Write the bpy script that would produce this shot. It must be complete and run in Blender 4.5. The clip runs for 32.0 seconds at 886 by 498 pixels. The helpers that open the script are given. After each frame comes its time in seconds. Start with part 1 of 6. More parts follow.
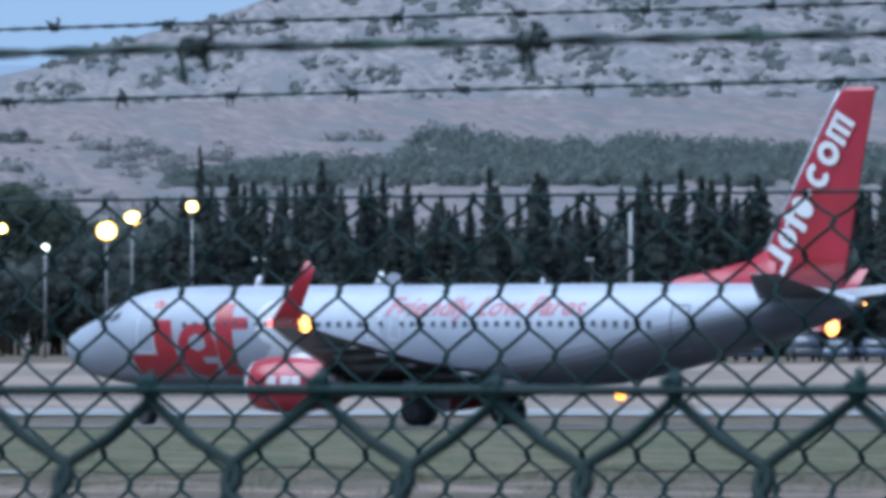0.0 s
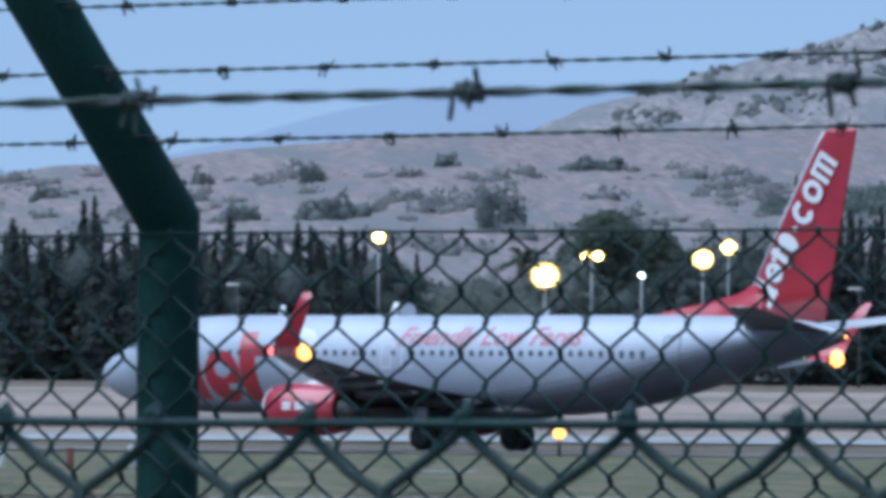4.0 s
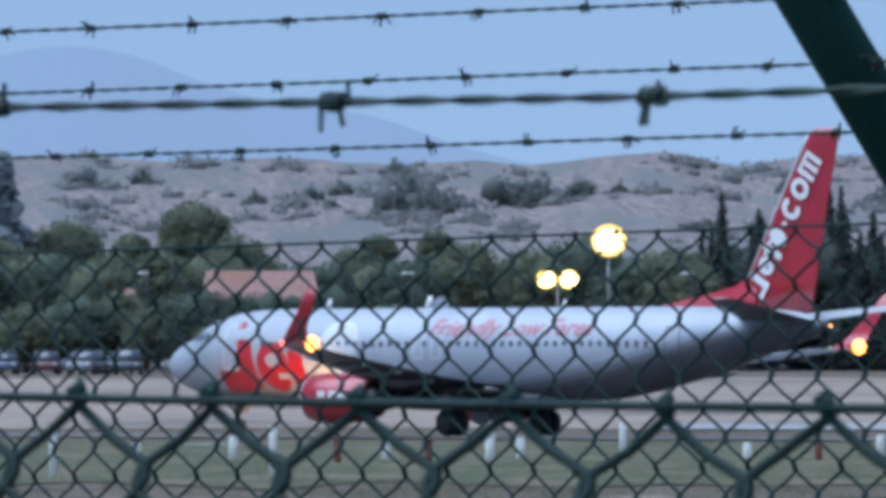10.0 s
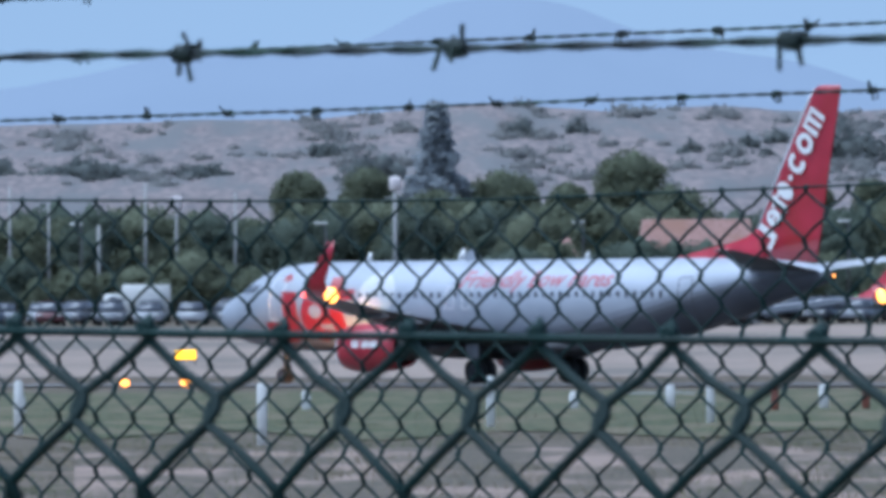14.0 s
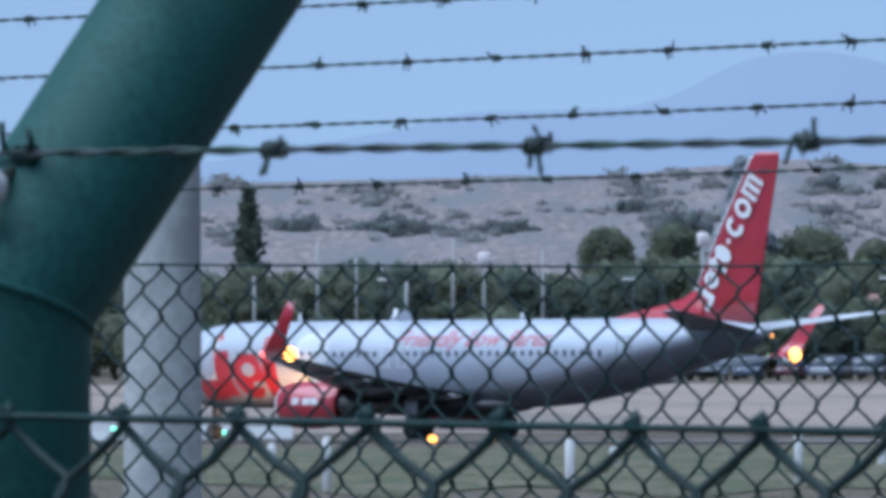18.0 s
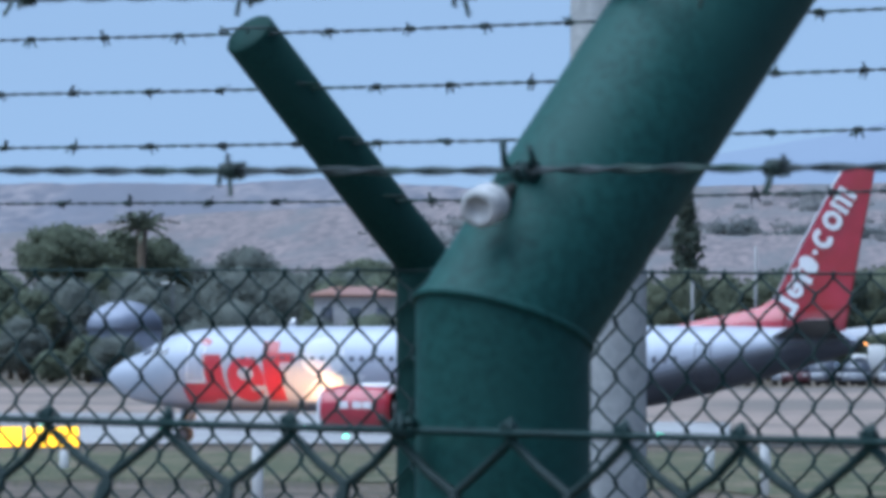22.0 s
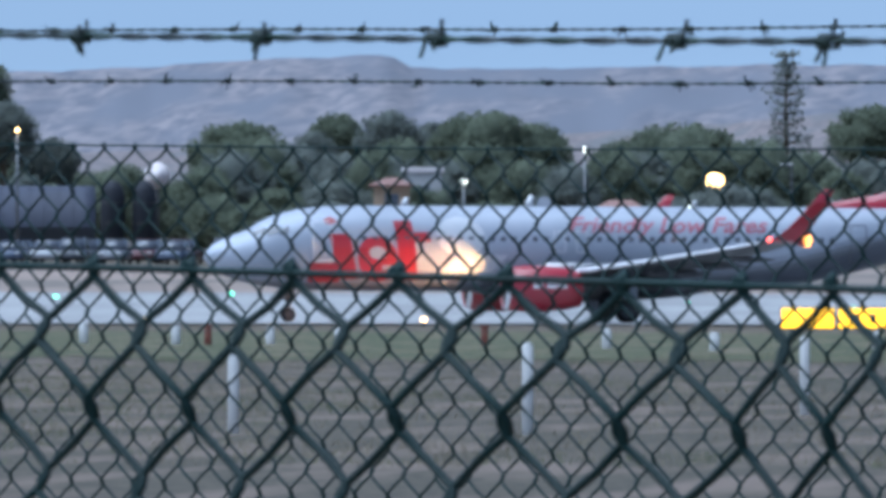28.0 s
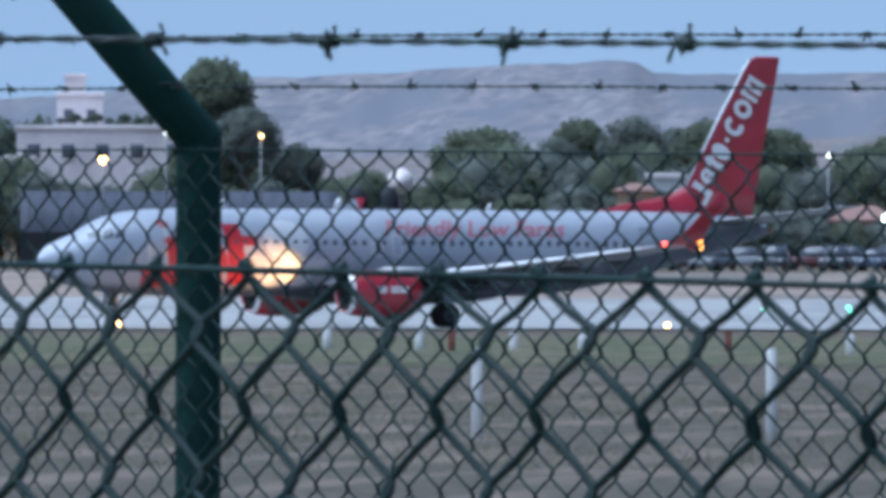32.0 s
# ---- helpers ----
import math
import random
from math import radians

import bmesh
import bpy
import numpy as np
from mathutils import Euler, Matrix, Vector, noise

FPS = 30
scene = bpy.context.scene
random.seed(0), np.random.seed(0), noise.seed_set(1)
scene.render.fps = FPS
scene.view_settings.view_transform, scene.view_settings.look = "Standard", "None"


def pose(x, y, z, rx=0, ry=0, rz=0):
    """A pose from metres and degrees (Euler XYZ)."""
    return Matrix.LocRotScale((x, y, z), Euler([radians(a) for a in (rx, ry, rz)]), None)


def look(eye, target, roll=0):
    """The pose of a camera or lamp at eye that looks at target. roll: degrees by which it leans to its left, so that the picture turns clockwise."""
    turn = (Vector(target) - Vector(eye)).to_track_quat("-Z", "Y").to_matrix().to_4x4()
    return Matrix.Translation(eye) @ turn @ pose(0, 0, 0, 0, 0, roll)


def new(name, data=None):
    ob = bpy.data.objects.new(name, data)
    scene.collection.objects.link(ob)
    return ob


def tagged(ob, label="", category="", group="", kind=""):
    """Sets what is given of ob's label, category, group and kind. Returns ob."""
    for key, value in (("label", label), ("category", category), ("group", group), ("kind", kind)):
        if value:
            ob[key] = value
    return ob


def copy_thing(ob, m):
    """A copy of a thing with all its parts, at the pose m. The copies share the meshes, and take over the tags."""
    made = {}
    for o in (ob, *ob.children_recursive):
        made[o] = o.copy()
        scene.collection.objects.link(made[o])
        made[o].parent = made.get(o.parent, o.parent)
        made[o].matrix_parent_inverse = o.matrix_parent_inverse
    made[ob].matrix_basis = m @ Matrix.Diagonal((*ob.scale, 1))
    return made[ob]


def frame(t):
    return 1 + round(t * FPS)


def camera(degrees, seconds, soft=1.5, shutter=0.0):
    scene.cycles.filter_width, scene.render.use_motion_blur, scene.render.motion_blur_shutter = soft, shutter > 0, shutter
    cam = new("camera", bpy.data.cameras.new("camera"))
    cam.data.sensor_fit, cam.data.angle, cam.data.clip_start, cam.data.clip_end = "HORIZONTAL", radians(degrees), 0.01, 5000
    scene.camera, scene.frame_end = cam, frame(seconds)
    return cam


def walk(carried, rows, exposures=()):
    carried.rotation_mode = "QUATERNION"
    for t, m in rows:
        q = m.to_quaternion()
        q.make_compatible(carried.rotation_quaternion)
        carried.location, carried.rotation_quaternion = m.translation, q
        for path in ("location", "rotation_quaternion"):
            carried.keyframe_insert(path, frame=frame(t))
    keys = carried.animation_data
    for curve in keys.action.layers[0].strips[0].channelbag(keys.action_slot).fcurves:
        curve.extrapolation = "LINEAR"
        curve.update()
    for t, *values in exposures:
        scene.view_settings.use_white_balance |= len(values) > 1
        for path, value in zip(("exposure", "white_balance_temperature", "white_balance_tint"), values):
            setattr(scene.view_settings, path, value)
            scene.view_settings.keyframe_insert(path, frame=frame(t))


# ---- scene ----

# ---- camera ----
def aim(x, z, yaw, pitch, roll):
    """A handheld camera near the origin, that turns left by yaw and up by pitch."""
    return pose(x, 0, z, 90 + pitch, 0, yaw) @ pose(0, 0, 0, 0, 0, roll)


cam = camera(4.5696, 32.0, soft=4.7)
cam.data.dof.use_dof, cam.data.dof.focus_distance, cam.data.dof.aperture_fstop = True, 300.0, 270.0
PATH = [
    (0.0, aim(0.0356, 1.6956, -9.9379, 0.6982, 0.0125)),
    (0.5, aim(0.0330, 1.6953, -9.5953, 0.7193, -0.0072)),
    (1.0, aim(0.0339, 1.6969, -9.2130, 0.7547, -0.0949)),
    (1.5, aim(0.0309, 1.6978, -8.7302, 0.8050, -0.0802)),
    (2.0, aim(0.0306, 1.6974, -8.3716, 0.8091, -0.1307)),
    (2.5, aim(0.0296, 1.6978, -7.8628, 0.7928, 0.0102)),
    (3.0, aim(0.0264, 1.6968, -7.4228, 0.7785, -0.0345)),
    (3.5, aim(0.0243, 1.6973, -7.1434, 0.8295, 0.2723)),
    (5.5, aim(0.0129, 1.6937, -5.7636, 0.6967, 0.0354)),
    (6.0, aim(0.0119, 1.6912, -5.3027, 0.5825, 0.0889)),
    (6.5, aim(0.0133, 1.6916, -5.0252, 0.5754, 0.1646)),
    (7.0, aim(0.0108, 1.6936, -4.6669, 0.6318, 0.0204)),
    (7.5, aim(0.0094, 1.6953, -4.4151, 0.6820, -0.0319)),
    (8.0, aim(0.0067, 1.6960, -4.1541, 0.7274, 0.0208)),
    (8.5, aim(0.0050, 1.6954, -3.8733, 0.7537, 0.0004)),
    (9.0, aim(0.0045, 1.6961, -3.5950, 0.8000, 0.0073)),
    (9.5, aim(0.0036, 1.6956, -3.3230, 0.7933, 0.0229)),
    (10.0, aim(0.0010, 1.6961, -3.0121, 0.7699, 0.0587)),
    (10.5, aim(-0.0004, 1.6960, -2.7014, 0.7558, 0.0530)),
    (11.0, aim(-0.0020, 1.6947, -2.4037, 0.7576, 0.0441)),
    (11.5, aim(-0.0028, 1.6942, -2.1243, 0.7591, 0.1106)),
    (12.0, aim(-0.0048, 1.6936, -1.8655, 0.7387, -0.0265)),
    (12.5, aim(-0.0063, 1.6936, -1.5948, 0.6800, -0.0958)),
    (13.0, aim(-0.0065, 1.6929, -1.2747, 0.6146, -0.2679)),
    (13.5, aim(-0.0065, 1.6930, -1.0124, 0.5617, -0.2819)),
    (14.0, aim(-0.0060, 1.6933, -0.7618, 0.5081, -0.2276)),
    (14.5, aim(-0.0062, 1.6935, -0.6139, 0.5544, -0.2090)),
    (16.5, aim(-0.0139, 1.6985, -0.0063, 0.7127, 0.0591)),
    (17.0, aim(-0.0158, 1.7030, 0.2140, 0.7702, -0.0161)),
    (17.5, aim(-0.0167, 1.7044, 0.5953, 0.7671, -0.0376)),
    (18.0, aim(-0.0197, 1.7050, 0.8232, 0.8009, -0.1874)),
    (18.5, aim(-0.0209, 1.7059, 1.0194, 0.8564, -0.2013)),
    (19.0, aim(-0.0226, 1.7051, 1.2012, 0.8790, -0.1742)),
    (19.5, aim(-0.0262, 1.7054, 1.4356, 0.9246, -0.2288)),
    (20.0, aim(-0.0302, 1.7068, 1.6843, 0.9107, -0.1451)),
    (20.5, aim(-0.0359, 1.7090, 1.9584, 0.8918, -0.0452)),
    (21.0, aim(-0.0396, 1.7098, 2.3219, 0.8132, 0.0116)),
    (21.5, aim(-0.0405, 1.7092, 2.6394, 0.8041, 0.1061)),
    (22.0, aim(-0.0408, 1.7097, 3.0829, 0.8215, 0.0873)),
    (22.5, aim(-0.0409, 1.7094, 3.4562, 0.7990, 0.1207)),
    (23.0, aim(-0.0441, 1.7090, 3.7781, 0.7673, 0.0622)),
    (23.5, aim(-0.0457, 1.7094, 4.1141, 0.7180, 0.0314)),
    (24.0, aim(-0.0470, 1.7102, 4.4782, 0.6517, 0.0052)),
    (24.5, aim(-0.0485, 1.7086, 4.8711, 0.5224, -0.1128)),
    (25.0, aim(-0.0492, 1.7055, 5.3105, 0.3667, -0.0555)),
    (25.5, aim(-0.0500, 1.7059, 5.7150, 0.2784, -0.0944)),
    (26.0, aim(-0.0516, 1.7073, 6.0858, 0.2880, -0.0695)),
    (26.5, aim(-0.0539, 1.7060, 6.4192, 0.3112, -0.0628)),
    (28.5, aim(-0.0648, 1.7060, 7.4846, 0.1812, 0.1969)),
    (29.0, aim(-0.0648, 1.7072, 7.6695, 0.2033, 0.1857)),
    (29.5, aim(-0.0625, 1.7046, 7.8579, 0.1951, 0.2617)),
    (30.0, aim(-0.0620, 1.7064, 8.0019, 0.2323, 0.1952)),
    (30.5, aim(-0.0641, 1.7075, 8.1438, 0.2823, 0.2152)),
    (31.0, aim(-0.0649, 1.7064, 8.2764, 0.2919, 0.1761)),
    (31.5, aim(-0.0649, 1.7060, 8.3735, 0.2315, 0.1503)),
    (32.0, aim(-0.0654, 1.7056, 8.5255, 0.2265, 0.1495)),
]
walk(cam, PATH, exposures=((0.0, 0.92), (2.0, 0.89), (4.0, 0.87), (6.0, 0.84), (9.0, 0.80), (11.5, 0.84), (14.0, 0.91), (18.0, 0.90), (22.0, 0.95), (24.0, 0.93), (27.0, 0.90), (32.0, 0.88)))

# ---- light ----
world = bpy.data.worlds.new("dusk_sky")
scene.world = world
world.use_nodes = True
wn, wl = world.node_tree.nodes, world.node_tree.links
sky = wn.new("ShaderNodeTexSky")
sky.sky_type, sky.sun_disc = "NISHITA", False
sky.sun_elevation, sky.sun_rotation = radians(28), radians(200)
sky.air_density, sky.dust_density, sky.ozone_density = 1.6, 0.2, 4.0
where = wn.new("ShaderNodeTexCoord")
lift = wn.new("ShaderNodeVectorMath")
lift.inputs[1].default_value = (0, 0, 0.34)
wl.new(where.outputs["Generated"], lift.inputs[0])
wl.new(lift.outputs[0], sky.inputs["Vector"])
tint = wn.new("ShaderNodeMix")
tint.data_type, tint.blend_type = "RGBA", "MULTIPLY"
tint.inputs[0].default_value = 1.0
tint.inputs[7].default_value = (0.90, 0.85, 0.90, 1)
wl.new(sky.outputs[0], tint.inputs[6])
wl.new(tint.outputs[2], wn["Background"].inputs[0])
wn["Background"].inputs[1].default_value = 0.094
sun = new("sun", bpy.data.lights.new("sun", "SUN"))
sun.data.energy, sun.data.angle, sun.data.color = 2.7, radians(70), (0.75, 0.93, 1.18)
sun.matrix_world = look((-65, -12, 150), (0, 0, 0))

# ---- materials ----
def surface(name, low, high, size=1.0, rough=0.6, metal=0.0, bump=0.0, stain=None, stain_size=8.0, glow=0.0, gloss=0.5, island=0.0, each=0.0, shine=None, stretch=None, thin=0.0):
    """A node material: two tones by fine noise, a third by coarse noise, fine relief."""
    m = bpy.data.materials.new(name)
    m.use_nodes = True
    n, l = m.node_tree.nodes, m.node_tree.links
    b = n["Principled BSDF"]
    b.inputs["Roughness"].default_value, b.inputs["Metallic"].default_value = rough, metal
    b.inputs["Specular IOR Level"].default_value = gloss
    at = n.new("ShaderNodeTexCoord")
    fine = n.new("ShaderNodeTexNoise")
    fine.inputs["Scale"].default_value, fine.inputs["Detail"].default_value = 1 / size, 5
    spot = at.outputs["Object"]
    if stretch:
        grow = n.new("ShaderNodeMapping")
        grow.inputs["Scale"].default_value = stretch
        l.new(spot, grow.inputs["Vector"])
        spot = grow.outputs[0]
    l.new(spot, fine.inputs["Vector"])
    ramp = n.new("ShaderNodeMapRange")
    ramp.inputs[1].default_value, ramp.inputs[2].default_value = 0.35, 0.65
    l.new(fine.outputs["Fac"], ramp.inputs[0])
    mix = n.new("ShaderNodeMix")
    mix.data_type = "RGBA"
    mix.inputs[6].default_value, mix.inputs[7].default_value = (*low, 1), (*high, 1)
    l.new(ramp.outputs[0], mix.inputs[0])
    out = mix.outputs[2]
    if stain:
        wide = n.new("ShaderNodeTexNoise")
        wide.inputs["Scale"].default_value, wide.inputs["Detail"].default_value = 1 / stain_size, 4
        l.new(spot, wide.inputs["Vector"])
        cut = n.new("ShaderNodeMapRange")
        cut.inputs[1].default_value, cut.inputs[2].default_value = 0.48, 0.62
        l.new(wide.outputs["Fac"], cut.inputs[0])
        over = n.new("ShaderNodeMix")
        over.data_type = "RGBA"
        over.inputs[7].default_value = (*stain, 1)
        l.new(out, over.inputs[6])
        l.new(cut.outputs[0], over.inputs[0])
        out = over.outputs[2]
    if island or each:
        info = n.new("ShaderNodeNewGeometry" if island else "ShaderNodeObjectInfo")
        spread = n.new("ShaderNodeMapRange")
        k = island or each
        spread.inputs[3].default_value, spread.inputs[4].default_value = 1 - k, 1 + k
        l.new(info.outputs["Random Per Island" if island else "Random"], spread.inputs[0])
        tone = n.new("ShaderNodeHueSaturation")
        l.new(spread.outputs[0], tone.inputs["Value"])
        l.new(out, tone.inputs["Color"])
        out = tone.outputs[0]
    l.new(out, b.inputs["Base Color"])
    if thin:
        # light that shines through leaves
        leaf = n.new("ShaderNodeBsdfTranslucent")
        l.new(out, leaf.inputs["Color"])
        both = n.new("ShaderNodeMixShader")
        both.inputs[0].default_value = thin
        l.new(b.outputs[0], both.inputs[1])
        l.new(leaf.outputs[0], both.inputs[2])
        l.new(both.outputs[0], n["Material Output"].inputs["Surface"])
    if bump:
        relief = n.new("ShaderNodeBump")
        relief.inputs["Strength"].default_value = bump
        relief.inputs["Distance"].default_value = size * 0.3
        l.new(fine.outputs["Fac"], relief.inputs["Height"])
        l.new(relief.outputs[0], b.inputs["Normal"])
    if glow:
        b.inputs["Emission Color"].default_value = (*(shine or high), 1)
        b.inputs["Emission Strength"].default_value = glow
    return m


GREEN = surface("green_powder_coat", (0.004, 0.045, 0.039), (0.009, 0.071, 0.061), 0.0035, 0.65, gloss=0.22, bump=0.15, stain=(0.009, 0.061, 0.052), stain_size=0.06)
# darker copy of the green for the far posts: their arms' shade put in
SHADED_GREEN = surface("shaded_green_post_paint", (0.003, 0.026, 0.022), (0.006, 0.043, 0.036), 0.0035, 0.7, gloss=0.15, bump=0.15, stain=(0.006, 0.036, 0.031), stain_size=0.06)
GREEN_WIRE = surface("green_plastic_wire", (0.004, 0.021, 0.020), (0.007, 0.034, 0.031), 0.03, 0.55, gloss=0.2, stain=(0.015, 0.031, 0.029), stain_size=0.09)
STEEL_WIRE = surface("weathered_barbed_wire", (0.020, 0.034, 0.036), (0.05, 0.06, 0.062), 0.01, 0.6, 0.3, stain=(0.02, 0.055, 0.04), stain_size=0.06)
CAP = surface("weathered_white_plastic", (0.391, 0.391, 0.383), (0.527, 0.518, 0.501), 0.004, 0.6, bump=0.4, stain=(0.340, 0.348, 0.340), stain_size=0.012)
WHITE_PLASTIC = surface("white_plastic", (0.562, 0.555, 0.532), (0.636, 0.629, 0.606), 0.01, 0.5)
GRASS = surface("dry_airfield_grass", (0.044, 0.041, 0.024), (0.104, 0.080, 0.052), 0.22, 0.95, bump=0.6, stain=(0.176, 0.124, 0.094), stain_size=2.4)
FIELD = surface("brown_stubble", (0.038, 0.032, 0.020), (0.094, 0.074, 0.050), 0.15, 0.95, bump=0.6, stain=(0.156, 0.114, 0.088), stain_size=1.6, stretch=(1.0, 0.16, 1.0))
SOIL = surface("bare_patchy_soil", (0.060, 0.052, 0.034), (0.126, 0.094, 0.068), 0.13, 0.95, bump=0.6, stain=(0.270, 0.190, 0.154), stain_size=1.8, stretch=(1.0, 0.16, 1.0))
VERGE = surface("rough_green_grass", (0.035, 0.046, 0.017), (0.090, 0.092, 0.040), 0.22, 0.95, bump=0.6, stain=(0.150, 0.118, 0.072), stain_size=1.8, stretch=(1.0, 0.14, 1.0))
DIRT = surface("dry_tan_soil", (0.235, 0.178, 0.148), (0.318, 0.240, 0.198), 1.6, 0.95, bump=0.3, stain=(0.158, 0.132, 0.112), stain_size=22)
ASPHALT = surface("worn_asphalt", (0.104, 0.090, 0.080), (0.170, 0.142, 0.124), 1.2, 0.9, stain=(0.092, 0.085, 0.078), stain_size=9)
CONCRETE = surface("pale_concrete", (0.285, 0.284, 0.280), (0.356, 0.348, 0.342), 3.0, 0.8, stain=(0.250, 0.246, 0.243), stain_size=14)
ROCK = surface("rocky_hillside", (0.112, 0.108, 0.114), (0.280, 0.246, 0.240), 2.2, 0.95, bump=0.8, stain=(0.150, 0.150, 0.156), stain_size=16, stretch=(1.0, 0.14, 0.7))
SCRUB_HILL = surface("scrubby_hill", (0.124, 0.108, 0.110), (0.246, 0.196, 0.188), 1.7, 0.95, bump=0.55, stain=(0.138, 0.136, 0.138), stain_size=12, stretch=(1.0, 0.08, 1.0))
# plateau's bluish tones have the distance haze painted in
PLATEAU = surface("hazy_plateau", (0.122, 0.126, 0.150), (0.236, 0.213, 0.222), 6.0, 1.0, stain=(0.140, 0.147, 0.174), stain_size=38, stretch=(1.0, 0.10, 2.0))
# far ridge glows blue: the haze before it is put into its colour
HAZE_RIDGE = surface("haze_glow_ridge", (0.02, 0.03, 0.04), (0.03, 0.04, 0.05), 300.0, 1.0, glow=1.0, shine=(0.116, 0.186, 0.322))
BARK = surface("brown_bark", (0.07, 0.05, 0.035), (0.13, 0.10, 0.07), 0.2, 0.95, bump=0.5)
# far conifer: haze is put into its pale blue leaf colour
HAZE_LEAF = surface("haze_paled_conifer", (0.350, 0.385, 0.415), (0.396, 0.428, 0.452), 0.5, 0.95, island=0.04, gloss=0.1, thin=0.6)
HOLM = surface("grey_green_oak_foliage", (0.104, 0.134, 0.108), (0.142, 0.172, 0.136), 0.5, 0.95, island=0.08, gloss=0.1, thin=0.5)
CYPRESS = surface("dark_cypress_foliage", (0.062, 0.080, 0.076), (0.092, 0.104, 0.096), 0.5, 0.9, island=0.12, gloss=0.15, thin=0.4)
# next four leaf colours are lifted to hold the distance haze
PINE = surface("pine_foliage", (0.156, 0.178, 0.124), (0.196, 0.216, 0.150), 0.5, 0.95, island=0.08, gloss=0.1, thin=0.5)
OLIVE = surface("haze_paled_shrub", (0.242, 0.246, 0.242), (0.290, 0.286, 0.276), 1.0, 0.95, island=0.08, gloss=0.2, thin=0.5)
FAR_LEAF = surface("haze_paled_foliage", (0.182, 0.206, 0.186), (0.228, 0.250, 0.222), 0.5, 0.95, island=0.06, gloss=0.1, thin=0.55)
EAST_LEAF = surface("haze_dulled_foliage", (0.162, 0.192, 0.138), (0.204, 0.232, 0.166), 0.5, 0.95, island=0.06, gloss=0.1, thin=0.55)
PALM = surface("palm_fronds", (0.085, 0.105, 0.075), (0.125, 0.145, 0.100), 0.5, 0.8, island=0.2)
SILVER = surface("silver_white_aircraft_paint", (0.360, 0.392, 0.450), (0.405, 0.437, 0.492), 1.5, 0.52, 0.25, stain=(0.335, 0.366, 0.418), stain_size=5.0)
RED = surface("red_aircraft_paint", (0.364, 0.009, 0.027), (0.427, 0.014, 0.035), 0.8, 0.28, stain=(0.348, 0.009, 0.016), stain_size=3.0, gloss=0.9)
WHITE = surface("white_aircraft_paint", (0.688, 0.688, 0.688), (0.740, 0.740, 0.740), 1.0, 0.35)
PALE_PAINT = surface("pale_livery_paint", (0.520, 0.535, 0.560), (0.575, 0.588, 0.610), 1.0, 0.45)
GREY_METAL = surface("grey_wing_metal", (0.066, 0.068, 0.076), (0.100, 0.102, 0.110), 0.8, 0.45, 0.2, stain=(0.052, 0.055, 0.060), stain_size=2.5)
BARE_METAL = surface("polished_metal", (0.72, 0.72, 0.74), (0.82, 0.82, 0.84), 0.3, 0.4, 0.3)
DARK_METAL = surface("dark_burnt_metal", (0.05, 0.05, 0.05), (0.11, 0.105, 0.10), 0.3, 0.45, 0.7)
DARK_GLASS = surface("dark_cabin_glass", (0.09, 0.10, 0.12), (0.13, 0.14, 0.16), 0.3, 0.12, gloss=0.7)
RUBBER = surface("black_rubber", (0.015, 0.015, 0.016), (0.03, 0.03, 0.03), 0.1, 0.8, bump=0.2)
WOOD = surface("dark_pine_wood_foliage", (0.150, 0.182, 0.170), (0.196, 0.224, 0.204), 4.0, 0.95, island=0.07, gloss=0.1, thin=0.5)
# hillside leaves lifted in tone, haze put into the colour
OLIVE_DARK = surface("hazed_hillside_foliage", (0.172, 0.194, 0.190), (0.216, 0.234, 0.224), 4.0, 0.95, island=0.06, gloss=0.2, thin=0.5)
GREEN_TUFT = surface("green_weed_tuft", (0.115, 0.138, 0.066), (0.162, 0.184, 0.094), 0.3, 0.95, island=0.4, thin=0.4)
# bands between hull and belly: the soft edge of its shade, put into paint
BELLY_SHADE_BANDS = [surface("belly_shade_band", [c * k for c in (0.262, 0.287, 0.336)], [c * k for c in (0.303, 0.328, 0.377)], 1.5, 0.48, 0.25, stain=[c * k for c in (0.238, 0.262, 0.303)], stain_size=4.0) for k in (1.08, 0.68, 0.42)]
TAILPLANE = surface("pale_grey_tailplane_paint", (0.56, 0.57, 0.59), (0.64, 0.65, 0.67), 0.8, 0.4, stain=(0.50, 0.51, 0.53), stain_size=2.5)
SLOGAN_RED = surface("pale_red_lettering", (0.420, 0.130, 0.165), (0.450, 0.150, 0.185), 0.8, 0.4, stain=(0.400, 0.125, 0.155), stain_size=3.0)
TUFT = surface("dry_grass_tuft", (0.189, 0.166, 0.108), (0.271, 0.224, 0.152), 0.3, 0.95, island=0.4)
POLE = surface("galvanised_pole", (0.17, 0.175, 0.18), (0.25, 0.255, 0.26), 0.3, 0.5, 0.5)
MAST = surface("grey_cast_concrete", (0.357, 0.365, 0.357), (0.468, 0.476, 0.459), 0.03, 0.9, bump=0.3, stain=(0.306, 0.315, 0.310), stain_size=0.25)
TERRACOTTA = surface("terracotta_tiles", (0.246, 0.132, 0.111), (0.315, 0.178, 0.153), 0.4, 0.9, stain=(0.255, 0.128, 0.093), stain_size=3)
PINK_WALL = surface("pink_stucco", (0.384, 0.288, 0.256), (0.448, 0.344, 0.304), 0.5, 0.95, stain=(0.336, 0.264, 0.240), stain_size=3)
WHITE_WALL = surface("white_stucco", (0.490, 0.476, 0.462), (0.560, 0.546, 0.532), 0.5, 0.95, stain=(0.364, 0.350, 0.336), stain_size=4)
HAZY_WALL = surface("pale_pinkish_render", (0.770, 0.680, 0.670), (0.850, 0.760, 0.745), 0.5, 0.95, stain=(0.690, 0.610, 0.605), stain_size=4)
